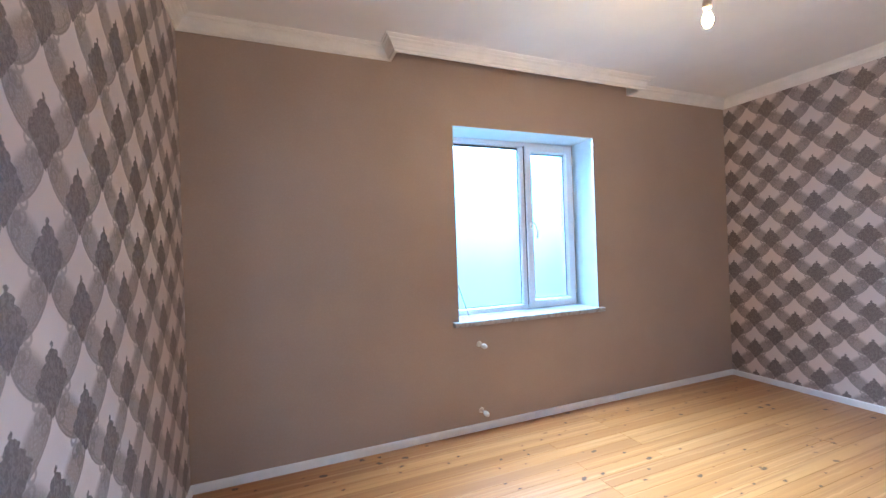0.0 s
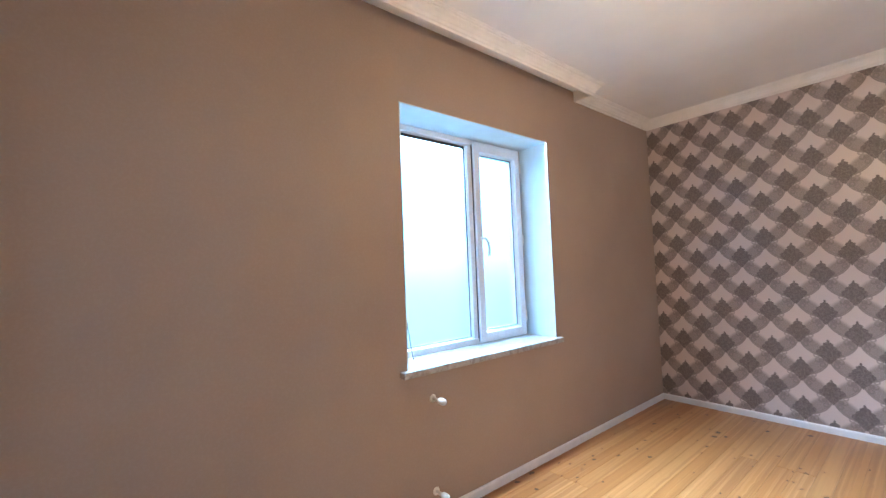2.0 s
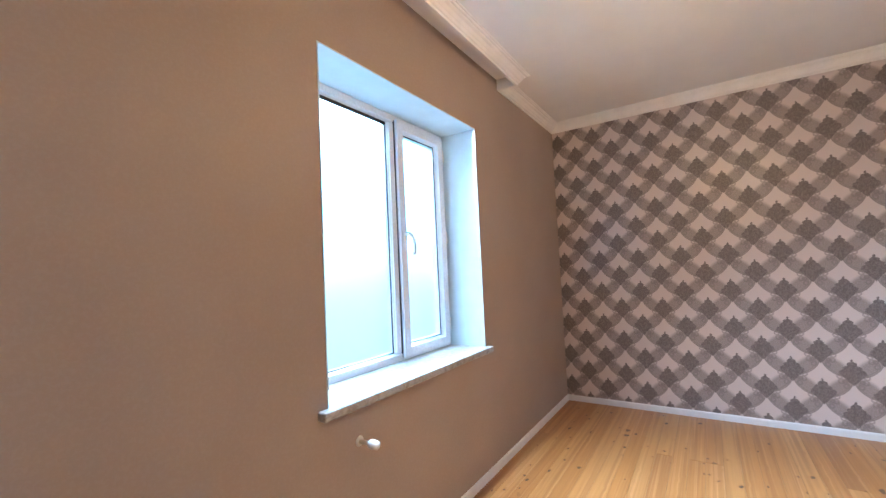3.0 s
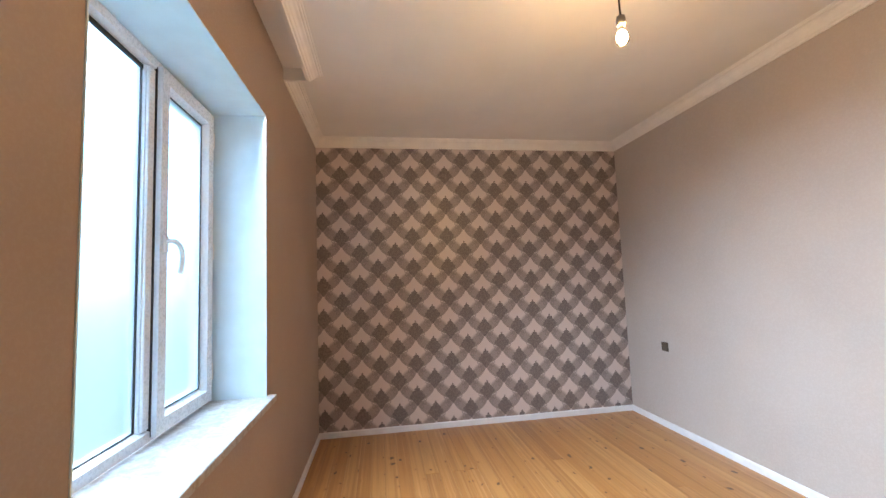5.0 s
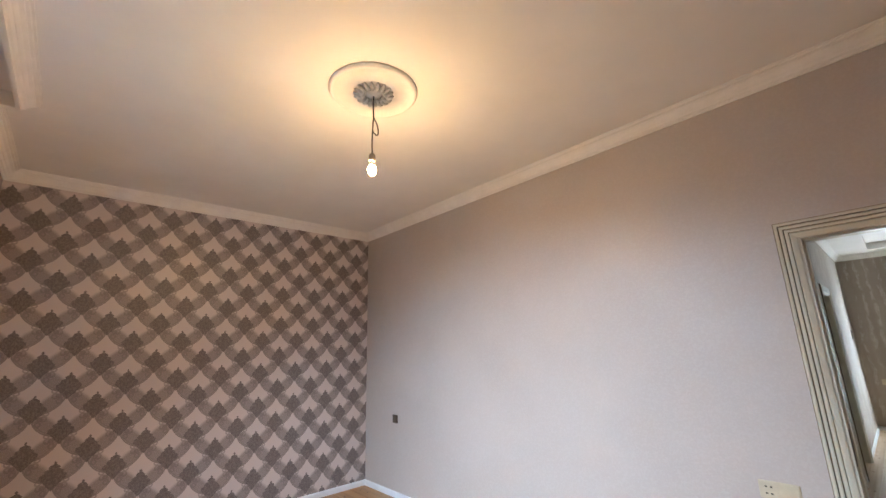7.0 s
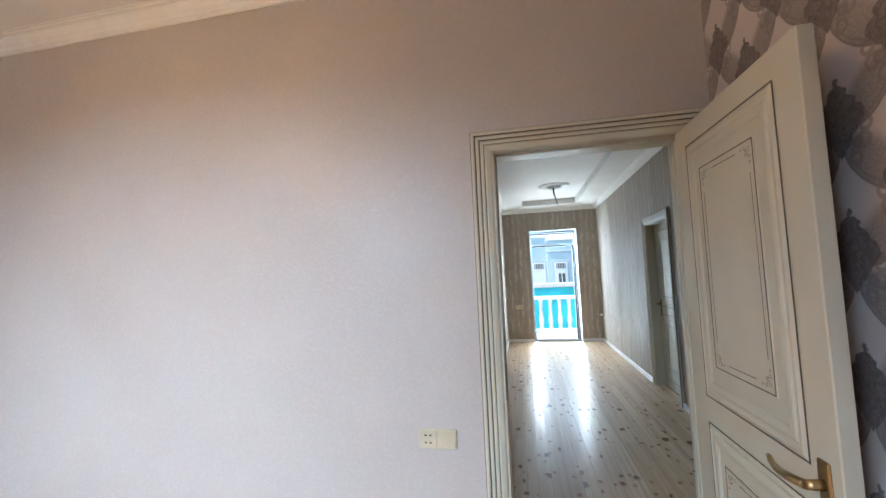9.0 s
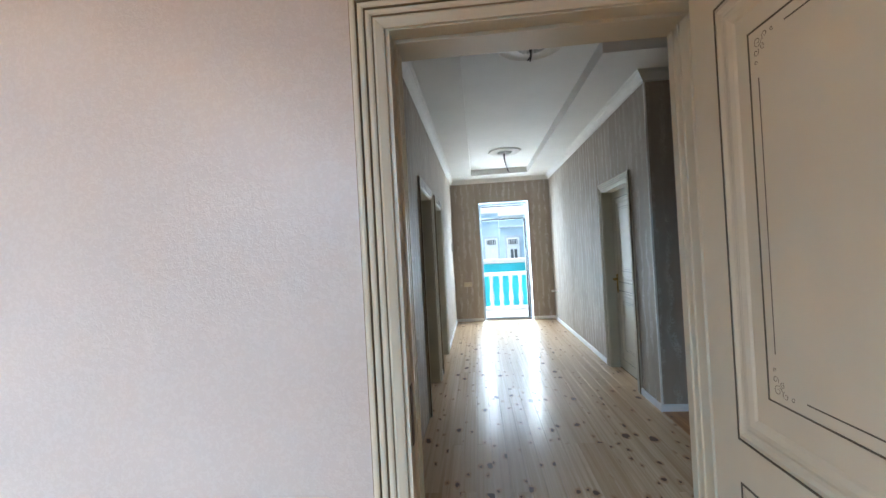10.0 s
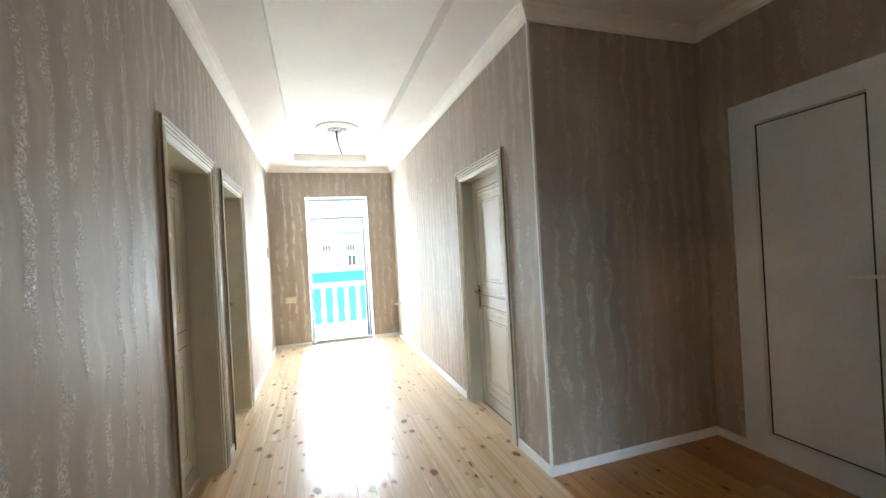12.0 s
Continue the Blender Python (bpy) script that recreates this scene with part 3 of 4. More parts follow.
def ring_frame(name, x0, x1, z0, z1, w, y0, y1, parent, material, bead=0.012):
    """A rectangular frame with a chamfered inner bead, swept round its opening."""
    bm = bmesh.new()
    d = y1 - y0
    prof = [(0, 0), (0, d), (w - bead, d), (w, d * 0.55), (w, 0), (0, 0)]
    sweep(bm, [(x0, z0), (x1, z0), (x1, z1), (x0, z1)], prof, lambda a, b, k: (a, y1 - k, b), True)
    return part(name, bm, material, parent)


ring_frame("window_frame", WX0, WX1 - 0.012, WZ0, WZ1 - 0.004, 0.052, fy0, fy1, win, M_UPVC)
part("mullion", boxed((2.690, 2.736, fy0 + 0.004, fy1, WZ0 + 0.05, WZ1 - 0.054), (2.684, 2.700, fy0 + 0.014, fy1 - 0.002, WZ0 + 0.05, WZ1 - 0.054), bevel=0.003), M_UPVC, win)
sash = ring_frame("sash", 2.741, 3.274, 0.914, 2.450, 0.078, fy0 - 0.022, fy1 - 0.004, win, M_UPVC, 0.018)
part("gasket", boxed((2.7365, 2.7405, fy0 - 0.002, fy0 + 0.02, 0.918, 2.446)), M_GASKET, win)
part("gasket", boxed((3.2748, 3.2800, fy0 - 0.010, fy0 + 0.02, 0.92, 2.45)), M_GAP, win, "dark gap beside the hinges")
bm = bmesh.new()
sweep(bm, [(1.933, 0.952), (2.684, 0.952), (2.684, 2.427), (1.933, 2.427)], [(0, 0), (0, 0.006), (0.005, 0.006), (0.005, 0)], lambda a, b, k: (a, fy0 + 0.034 - k, b), True)
part("gasket", bm, M_GASKET, win)
# a black strip drawn in for the shadow of the recess
part("gasket", boxed((1.938, 2.679, fy0 + 0.022, fy0 + 0.030, 2.404, 2.4215)), M_GASKET, win, "black strip for the recess shadow under the head of the fixed pane")
bm = bmesh.new()
sweep(bm, [(2.819, 0.992), (3.196, 0.992), (3.196, 2.372), (2.819, 2.372)], [(0, 0), (0, 0.005), (0.005, 0.005), (0.005, 0)], lambda a, b, k: (a, fy0 + 0.012 - k, b), True)
part("gasket", bm, M_GASKET, win)
for x0, x1, z0, z1, y in ((1.933, 2.684, 0.952, 2.427, fy0 + 0.035), (2.819, 3.196, 0.992, 2.372, fy0 + 0.018)):
    g = part("pane", boxed((x0, x1, y, y + 0.006, z0, z1)), M_FROST, win, "frosted glass pane")
    g.visible_shadow = False
# handle, hinges
bm = boxed((2.762, 2.792, fy0 - 0.034, fy0 - 0.022, 1.655, 1.725), bevel=0.004)
hb = part("handle", bm, M_WHITEPL, sash, "white lever handle")
bm = bmesh.new()
tube(bm, bezier((2.777, fy0 - 0.03, 1.70), (2.779, fy0 - 0.085, 1.715), (2.824, fy0 - 0.085, 1.66), (2.817, fy0 - 0.066, 1.565)), [0.011] * 5 + [0.010] * 10, 10)
part("lever", bm, M_WHITEPL, sash, smooth=True)
for z in (1.06, 1.70, 2.32):
    bm = bmesh.new()
    lathe(bm, [(0.004, -0.045), (0.009, -0.04), (0.009, 0.04), (0.004, 0.045)], 3.287, fy0 - 0.014, z, 12)
    part("hinge", bm, M_WHITEPL, win, smooth=True)
# sill
tagged(part("window_sill", boxed((1.832, 3.358, -0.045, WD, WZ0 - 0.038, WZ0), bevel=0.004), M_MARBLE), "grey veined marble window sill", "window sill", kind="structure")
tagged(part("backdrop_haze", boxed((0.2, 13, 3.0, 3.05, -3, 8)), M_HAZE), "hazy bright daylight outside the frosted window", "backdrop", kind="structure")

# thin rod left leaning in the reveal
bm = bmesh.new()
tube(bm, [(2.075, 0.215, 0.903), (1.98, 0.11, 1.05), (1.8945, 0.012, 1.19)], 0.004, 6)
tagged(part("thin_rod", bm, M_STEEL), "thin grey rod leaning in the window reveal", "rod")

# radiator pipe stubs
def pipe_stub(m, label):
    t = thing("pipe_stub", m, label, "pipe")
    bm = bmesh.new()
    lathe(bm, [(0.010, 0.0), (0.010, 0.065)], axis="z", seg=14)
    part("pipe", bm, M_WHITEPL, t, smooth=True)
    bm = bmesh.new()
    lathe(bm, [(0.011, 0.062), (0.019, 0.066), (0.021, 0.085), (0.018, 0.108), (0.009, 0.116)], seg=16)
    part("cap", bm, M_WHITEPL, t, "white plastic cap", smooth=True)
    bm = bmesh.new()
    lathe(bm, [(0.024, 0.0), (0.022, 0.004), (0.011, 0.006)], seg=18)
    part("collar", bm, M_WHITEPL, t, smooth=True)
    return t


for z in (0.704, 0.163):
    pipe_stub(pose(2.058, 0, z, 90, 0, 0), "capped white radiator pipe stub under the window")
for z in (0.585, 0.075):
    pipe_stub(pose(HR, -10.22, z, 0, 90, 0), "capped white radiator pipe stub on the corridor wall")


# ---------------------------------------------------------------- doors
AP, AM = [(0.0, 0.0), (0.0, 0.008), (0.006, 0.011), (0.022, 0.016), (0.028, 0.012)], [0, 0, 0, 0]
for k in range(3):
    # three rounded flutes with dark narrow grooves between them
    o, top_z = 0.0305 + k * 0.0205, 0.020 + 0.0025 * k
    AP += [(o, top_z - 0.003), (o + 0.004, top_z), (o + 0.011, top_z + 0.0005), (o + 0.0155, top_z - 0.003), (o + 0.0178, 0.012)]
    AM += [1, 0, 0, 0, 1]
AP += [(0.0918, 0.012), (0.092, 0.0)]
AM += [1, 0]


def architrave(name, a0, a1, zt, place, label):
    """Fluted casing round an opening from a0 to a1; place maps (along, up, out)."""
    bm = bmesh.new()
    sweep(bm, [(a1, 0.0), (a1, zt), (a0, zt), (a0, 0.0)][::-1], AP, place, False, AM)
    ob = part(name, bm, [M_CREAM, M_PATINA])
    return tagged(ob, label, "door casing", kind="structure")


def lining(name, boxes, label):
    return structure(name, boxed(*boxes), M_CREAM, label, "door frame")


def scroll(bm, ox, oz, sx, sz, s, d):
    """A small painted corner ornament of curls, drawn as fine raised lines."""
    for cx, cz, r, a0, turns in ((0.018, 0.018, 0.014, 0.0, 1.3), (0.042, 0.012, 0.010, 2.0, 1.1), (0.012, 0.042, 0.010, -0.6, 1.1), (0.034, 0.034, 0.008, 1.0, 1.2), (0.064, 0.010, 0.006, 0.5, 1.0), (0.010, 0.064, 0.006, 0.2, 1.0)):
        pts = []
        for i in range(15):
            f = i / 14
            a = a0 + turns * 2 * math.pi * f
            rr = r * (1 - 0.75 * f) * s
            pts.append((ox + sx * (cx * s + rr * math.cos(a)), d, oz + sz * (cz * s + rr * math.sin(a))))
        tube(bm, pts, 0.00055, 4)


def line_frame(bm, x0, x1, z0, z1, w, d):
    sweep(bm, [(x0, z0), (x1, z0), (x1, z1), (x0, z1)], [(0, 0), (0, 0.0012), (w, 0.0012), (w, 0)], lambda a, b, k: (a, -(d + k), b), True)


def door_leaf(name, m, W, H, label, handle_at, flip, handle_mat, flourish=True, height=1.0):
    """A cream two-panel door. Local x runs along the leaf, -y is the seen face, z up."""
    t = thing(name, m, label, "door", kind="structure")
    part("leaf", boxed((0, W, 0, 0.04, 0.008, H), bevel=0.003), M_CREAM, t)
    mw = 0.105
    for z0, z1 in ((1.003, H - 0.088), (0.12, 0.899)):
        bm = bmesh.new()
        sweep(bm, [(mw, z0), (W - mw, z0), (W - mw, z1), (mw, z1)], [(0, 0), (0.004, 0.002), (0.012, 0.0055), (0.020, 0.002), (0.028, 0.0015), (0.036, 0.005), (0.046, 0.006), (0.058, 0.0035), (0.064, 0.0)], lambda a, b, k: (a, -k - 0.0002, b), True)
        part("moulding", bm, M_CREAM, t, smooth=False)
        bm = bmesh.new()
        line_frame(bm, mw - 0.005, W - mw + 0.005, z0 - 0.005, z1 + 0.005, 0.0045, 0.0005)
        part("painted_line", bm, M_LINE, t, "dark painted outline")
        i = mw + 0.103
        if W - 2 * i > 0.1 and z1 - z0 > 0.3:
            part("panel", boxed((i - 0.003, W - i + 0.003, -0.003, 0.002, z0 + 0.118, z1 - 0.104), bevel=0.001), M_CREAM, t)
            bm = bmesh.new()
            line_frame(bm, i, W - i, z0 + 0.121, z1 - 0.107, 0.0032, 0.003)
            j = i + 0.024
            za, zb = z0 + 0.121 + 0.024, z1 - 0.107 - 0.024
            for x0, x1, y0, y1 in ((j + 0.07, W - j - 0.07, za, za + 0.0025), (j + 0.07, W - j - 0.07, zb, zb + 0.0025), (j, j + 0.0016, za + 0.07, zb - 0.07), (W - j, W - j + 0.0016, za + 0.07, zb - 0.07)):
                box(bm, x0, x1, -0.0038, -0.003, y0, y1)
            part("painted_line", bm, M_LINE, t, "dark painted outline")
            if flourish:
                for sx, ox in ((1, j - 0.012), (-1, W - j + 0.012)):
                    for sz, oz in ((1, za - 0.012), (-1, zb + 0.012)):
                        bm = bmesh.new()
                        scroll(bm, ox, oz, sx, sz, 0.8, -0.0032)
                        part("painted_flourish", bm, M_LINE, t, "dark painted corner flourish")
    hx = handle_at
    s = -1 if flip else 1
    bm = boxed((hx - 0.02, hx + 0.02, -0.008, 0, height - 0.13, height + 0.085), bevel=0.004)
    hp = part("handle_plate", bm, handle_mat, t)
    bm = bmesh.new()
    lathe(bm, [(0.012, -0.008), (0.011, -0.045)], hx, 0, height + 0.03, 12, "y")
    tube(bm, bezier((hx, -0.045, height + 0.03), (hx + s * 0.03, -0.062, height + 0.035), (hx + s * 0.09, -0.058, height + 0.012), (hx + s * 0.135, -0.048, height + 0.038)), [0.011] * 6 + [0.010, 0.010, 0.009, 0.009, 0.009, 0.008, 0.008, 0.007, 0.006], 10)
    part("lever", bm, handle_mat, hp, smooth=True)
    bm = bmesh.new()
    lathe(bm, [(0.007, -0.010), (0.007, -0.0078)], hx, 0, height - 0.07, 10, "y")
    part("keyhole", bm, M_HOLE, hp)
    return t


# doorway between room and corridor
architrave("trim_architrave_room", DX0, DX1, DZ, lambda a, b, d: (a, RY + d, b), "fluted cream casing with brown patina grooves")
architrave("trim_architrave_hall", DX0, DX1, DZ, lambda a, b, d: (a, SY - d, b), "fluted cream casing with brown patina grooves")
lining("trim_door_lining", [(DX0 - 0.001, DX0 + 0.012, SY, RY, 0, DZ - 0.004), (DX1 - 0.012, DX1 + 0.001, SY, RY, 0, DZ - 0.004), (DX0 - 0.001, DX1 + 0.001, SY, RY, DZ - 0.004, DZ + 0.001),
                            (DX0 + 0.012, DX0 + 0.020, RY - 0.075, RY - 0.050, 0, DZ - 0.004), (DX1 - 0.020, DX1 - 0.012, RY - 0.075, RY - 0.050, 0, DZ - 0.004), (DX0 + 0.020, DX1 - 0.020, RY - 0.075, RY - 0.050, DZ - 0.014, DZ - 0.004),
                            (DX0 + 0.012, DX0 + 0.017, RY - 0.118, RY - 0.106, 0, DZ - 0.004), (DX1 - 0.017, DX1 - 0.012, RY - 0.118, RY - 0.106, 0, DZ - 0.004),
                            (DX0 + 0.012, DX0 + 0.017, RY - 0.150, RY - 0.138, 0, DZ - 0.004), (DX1 - 0.017, DX1 - 0.012, RY - 0.150, RY - 0.138, 0, DZ - 0.004)],
       "cream door lining with a stop and narrow beads")
tagged(part("strike_plate", boxed((DX1 - 0.0145, DX1 - 0.0115, RY - 0.046, RY - 0.021, 0.93, 1.09), bevel=0.0008), M_DARKPLATE), "dark bronze strike plate in the door lining", "strike plate")
door_leaf("door_1", pose(0.145, RY + 0.007, 0, 0, 0, 90), 0.762, 2.03, "open cream two-panel door with dark painted lines", 0.712, True, M_BRONZE, True, 0.945)

# closed doors of the corridor
for k, (y0, y1) in enumerate((L1, L2)):
    architrave("trim_architrave_left", y0, y1, DZ, lambda a, b, d: (HL - d, a, b), "fluted cream casing round a corridor door")
    lining("trim_lining_left", [(HL, HL + 0.155, y0 - 0.001, y0 + 0.012, 0, DZ - 0.012), (HL, HL + 0.155, y1 - 0.012, y1 + 0.001, 0, DZ - 0.012), (HL, HL + 0.155, y0, y1, DZ - 0.012, DZ + 0.001)], "cream deep door lining")
    door_leaf("door_%d" % (k + 2), pose(HL + 0.155, y1 - 0.012, 0, 0, 0, -90), y1 - y0 - 0.024, DZ - 0.012, "closed cream two-panel door set deep in its lining", 0.06 if k == 0 else y1 - y0 - 0.085, k == 1, M_BRASS, False, 1.0)
architrave("trim_architrave_right", RD[0], RD[1], DZ, lambda a, b, d: (HR + d, a, b), "fluted cream casing round a corridor door")
lining("trim_lining_right", [(HR - 0.102, HR, RD[0] - 0.001, RD[0] + 0.012, 0, DZ - 0.012), (HR - 0.102, HR, RD[1] - 0.012, RD[1] + 0.001, 0, DZ - 0.012), (HR - 0.102, HR, RD[0], RD[1], DZ - 0.012, DZ + 0.001)], "cream door lining")
door_leaf("door_4", pose(HR - 0.102, RD[0] + 0.012, 0, 0, 0, 90), RD[1] - RD[0] - 0.024, DZ - 0.012, "closed cream two-panel door with a brass handle", 0.06, False, M_BRASS, False, 1.0)

# white outer door of the entry hall
sd = thing("door_5", pose(0, 0, 0), "closed white uPVC outer door with a plain panel", "door", kind="structure")


def upright_frame(name, y0, y1, z0, z1, w, x0, x1, parent, material, bead=0.01):
    bm = bmesh.new()
    d = x1 - x0
    sweep(bm, [(y0, z0), (y1, z0), (y1, z1), (y0, z1)], [(0, 0), (0, d), (w - bead, d), (w, d * 0.5), (w, 0), (0, 0)], lambda a, b, k: (x0 + k, a, b), True)
    return part(name, bm, material, parent)


upright_frame("frame", SD[0], SD[1], 0.0, 2.254, 0.06, NX - 0.06, NX + 0.012, sd, M_UPVC)
leaf = upright_frame("leaf", SD[0] + 0.055, SD[1] - 0.055, 0.05, 2.20, 0.105, NX - 0.05, NX + 0.022, sd, M_UPVC)
part("panel", boxed((NX - 0.03, NX - 0.002, SD[0] + 0.15, SD[1] - 0.15, 0.148, 2.10)), M_UPVC, leaf, "flat white infill panel")
bm = bmesh.new()
sweep(bm, [(SD[0] + 0.160, 0.155), (SD[1] - 0.160, 0.155), (SD[1] - 0.160, 2.095), (SD[0] + 0.160, 2.095)], [(0, 0), (0, 0.006), (0.007, 0.006), (0.007, 0)], lambda a, b, k: (NX - 0.003 + k, a, b), True)
part("gasket", bm, M_GASKET, leaf, "black rubber gasket")
bm = boxed((NX + 0.022, NX + 0.034, -4.925, -4.895, 1.06, 1.28), bevel=0.004)
part("handle_plate", bm, M_WHITEPL, leaf)
bm = bmesh.new()
tube(bm, bezier((NX + 0.03, -4.91, 1.17), (NX + 0.085, -4.91, 1.175), (NX + 0.085, -4.95, 1.17), (NX + 0.078, -5.03, 1.168)), 0.010, 8)
part("lever", bm, M_WHITEPL, leaf, smooth=True)

# balcony door at the corridor end
bd = thing("door_6", pose(0, 0, 0), "open white uPVC balcony door with a glazed top light", "door", kind="structure")
by0, by1 = HE - 0.27, HE - 0.20
ring = bmesh.new()
sweep(ring, [(EX0, 0.0), (EX0, EZ), (EX1, EZ), (EX1, 0.0)], [(0, 0), (0, -0.07), (-0.045, -0.07), (-0.045, 0)], lambda a, b, k: (a, by1 + k, b), False)
part("frame", ring, M_UPVC, bd)
part("threshold", boxed((EX0 + 0.05, EX1 - 0.05, by0, by1, -0.005, 0.022), bevel=0.004), M_STEEL, bd, "dark metal threshold")
part("transom", boxed((EX0 + 0.05, EX1 - 0.05, by0, by1, 2.045, 2.095), bevel=0.004), M_UPVC, bd)
part("gasket", boxed((EX0 + 0.05, EX1 - 0.05, by1 - 0.002, by1 + 0.004, 2.048, 2.064)), M_GASKET, bd)
part("gasket", boxed((EX0 + 0.05, EX1 - 0.05, by1 - 0.03, by1 - 0.02, 2.320, 2.339)), M_GASKET, bd)
part("gasket", boxed((EX0 + 0.05, EX0 + 0.082, by1 - 0.012, by1 + 0.004, 0.03, 2.045)), M_GASKET, bd)
g = part("pane", boxed((EX0 + 0.05, EX1 - 0.05, by0 + 0.03, by0 + 0.036, 2.095, EZ - 0.05)), M_CLEAR, bd, "clear glass top light")
g.visible_shadow = False
# the leaf, swung back over the balcony
lx = EX0 - 0.02
swung = upright_frame("leaf", by0 - 0.90, by0 - 0.045, 0.03, 2.04, 0.09, lx - 0.06, lx, bd, M_UPVC)
g = part("pane", boxed((lx - 0.034, lx - 0.028, by0 - 0.81, by0 - 0.135, 0.12, 1.95)), M_CLEAR, swung)
g.visible_shadow = False
bm = boxed((lx, lx + 0.012, by0 - 0.80, by0 - 0.77, 0.95, 1.13), bevel=0.003)
part("handle", bm, M_WHITEPL, swung)
# white plastered reveal inside the frame
structure("trim_balcony_reveal", boxed((EX0 - 0.001, EX0 + 0.006, by1, HE + 0.002, 0, EZ), (EX1 - 0.006, EX1 + 0.001, by1, HE + 0.002, 0, EZ), (EX0, EX1, by1, HE + 0.002, EZ - 0.006, EZ + 0.001)), M_REVEAL, "white painted balcony door reveal", "reveal")


# ---------------------------------------------------------------- electric fittings
def plate(name, m, w, h, modules, material, label, category):
    """A wall plate; local x along the wall, -y out of it."""
    t = thing(name, m, label, category)
    part("back_plate", boxed((-w / 2, w / 2, -0.009, -0.0005, -h / 2, h / 2), bevel=0.0025), material, t)
    k = len(modules)
    for i, kind in enumerate(modules):
        cx = (i - (k - 1) / 2) * (w / k)
        hw = w / k / 2 - 0.006
        mod = part("module", boxed((cx - hw, cx + hw, -0.0115, -0.008, -h / 2 + 0.006, h / 2 - 0.006), bevel=0.001), material, t)
        if kind == "socket":
            for hx in (-0.011, 0.011):
                for hz in (-0.016, 0.016):
                    bm = boxed((cx + hx - 0.0048, cx + hx + 0.0048, -0.0122, -0.0112, hz - 0.0034, hz + 0.0034))
                    part("hole", bm, M_HOLE, mod)
    return t


plate("socket_plate", pose(1.207, RY, 0.7655, 0, 0, 180), 0.172, 0.086, ["socket", "blank"], M_GOLD, "champagne double plate with a socket and a blank", "socket")
plate("socket_plate", pose(RX, -0.574, 0.762, 0, 0, 90), 0.082, 0.086, ["socket"], M_GOLD, "champagne wall socket on the damask wallpaper", "socket")
plate("socket_plate", pose(4.557, RY, 0.779, 0, 0, 180), 0.090, 0.086, ["blank"], M_DARKPLATE, "dark brown blank wall plate near the corner", "socket")
plate("socket_plate", pose(0.929, HE, 0.754, 0, 0, 180), 0.16, 0.09, ["blank", "socket"], M_GOLD, "tan double wall plate beside the balcony door", "socket")
plate("wall_switch", pose(HL, -10.126, 1.52, 0, 0, -90), 0.10, 0.15, ["blank"], M_BLACK, "small black wall control on the corridor wall", "switch")


# ---------------------------------------------------------------- ceiling roses and lamp
def ceiling_rose(m, R, label):
    t = thing("ceiling_rose", m, label, "ceiling rose")
    bm = bmesh.new()
    lathe(bm, [(R, 0.0), (R, -0.012), (R - 0.008, -0.022), (R - 0.022, -0.024), (R - 0.030, -0.016), (R - 0.042, -0.016), (R - 0.050, -0.011), (R * 0.50, -0.014), (R * 0.47, -0.020), (R * 0.44, -0.016), (R * 0.12, -0.016), (R * 0.10, -0.030), (0.012, -0.034)], seg=64)
    part("disc", bm, M_PLASTER, t, smooth=True)
    for i in range(18):
        a = 2 * math.pi * i / 18
        bm = bmesh.new()
        tube(bm, bezier((0.05 * math.cos(a), 0.05 * math.sin(a), -0.020), (0.075 * math.cos(a + .1), 0.075 * math.sin(a + .1), -0.042), (0.10 * math.cos(a + .05), 0.10 * math.sin(a + .05), -0.034), (0.118 * math.cos(a), 0.118 * math.sin(a), -0.016), 6), [0.005, 0.011, 0.014, 0.013, 0.012, 0.009, 0.004], 7)
        part("leaf", bm, M_ROSELEAF, t, smooth=True)
    return t


BULB = Vector((2.451, -1.699, 2.524))
ceiling_rose(pose(BULB.x, BULB.y, RZ), 0.258, "round white plaster ceiling rose with acanthus leaves")
ceiling_rose(pose(0.205, -5.40, TZ), 0.265, "round white plaster ceiling rose in the tray")
ceiling_rose(pose(0.190, -8.77, TZ), 0.255, "round white plaster ceiling rose in the tray")

lamp = thing("pendant_bulb", pose(BULB.x, BULB.y, RZ), "lit bare bulb hanging on a twisted black cable", "lamp")
top = RZ - 0.034 - RZ
bm = bmesh.new()
pts = bezier((0, 0, top), (0.006, 0.004, top - 0.07), (-0.008, 0.0, top - 0.11), (-0.004, 0.004, top - 0.17), 8)
pts += bezier((-0.004, 0.004, top - 0.17), (0.0, 0.005, top - 0.24), (0.022, -0.004, top - 0.25), (0.008, 0.0, 2.612 - RZ), 8)[1:]
tube(bm, pts, 0.0042, 7)
part("cable", bm, M_CORD, lamp, smooth=True)
bm = bmesh.new()
tube(bm, bezier((-0.004, 0.004, top - 0.14), (-0.034, -0.024, top - 0.20), (-0.034, -0.024, top - 0.31), (-0.004, 0.003, top - 0.23), 12), 0.0034, 6)
part("cable_loop", bm, M_CORD, lamp, smooth=True)
bm = bmesh.new()
lathe(bm, [(0.006, 2.617 - RZ), (0.017, 2.612 - RZ), (0.020, 2.598 - RZ), (0.020, 2.572 - RZ), (0.016, 2.568 - RZ)], 0.008, 0, 0, 20)
part("lampholder", bm, M_HOLDER, lamp, smooth=True)
bm = bmesh.new()
lathe(bm, [(0.012, 2.568 - RZ), (0.014, 2.556 - RZ), (0.024, 2.532 - RZ), (0.028, 2.513 - RZ), (0.025, 2.494 - RZ), (0.015, 2.482 - RZ), (0.004, 2.479 - RZ)], 0.008, 0, 0, 24)
envelope = part("bulb", bm, M_BULBGLASS, lamp, "clear glass bulb", smooth=True)
envelope.visible_shadow = False
bm = bmesh.new()
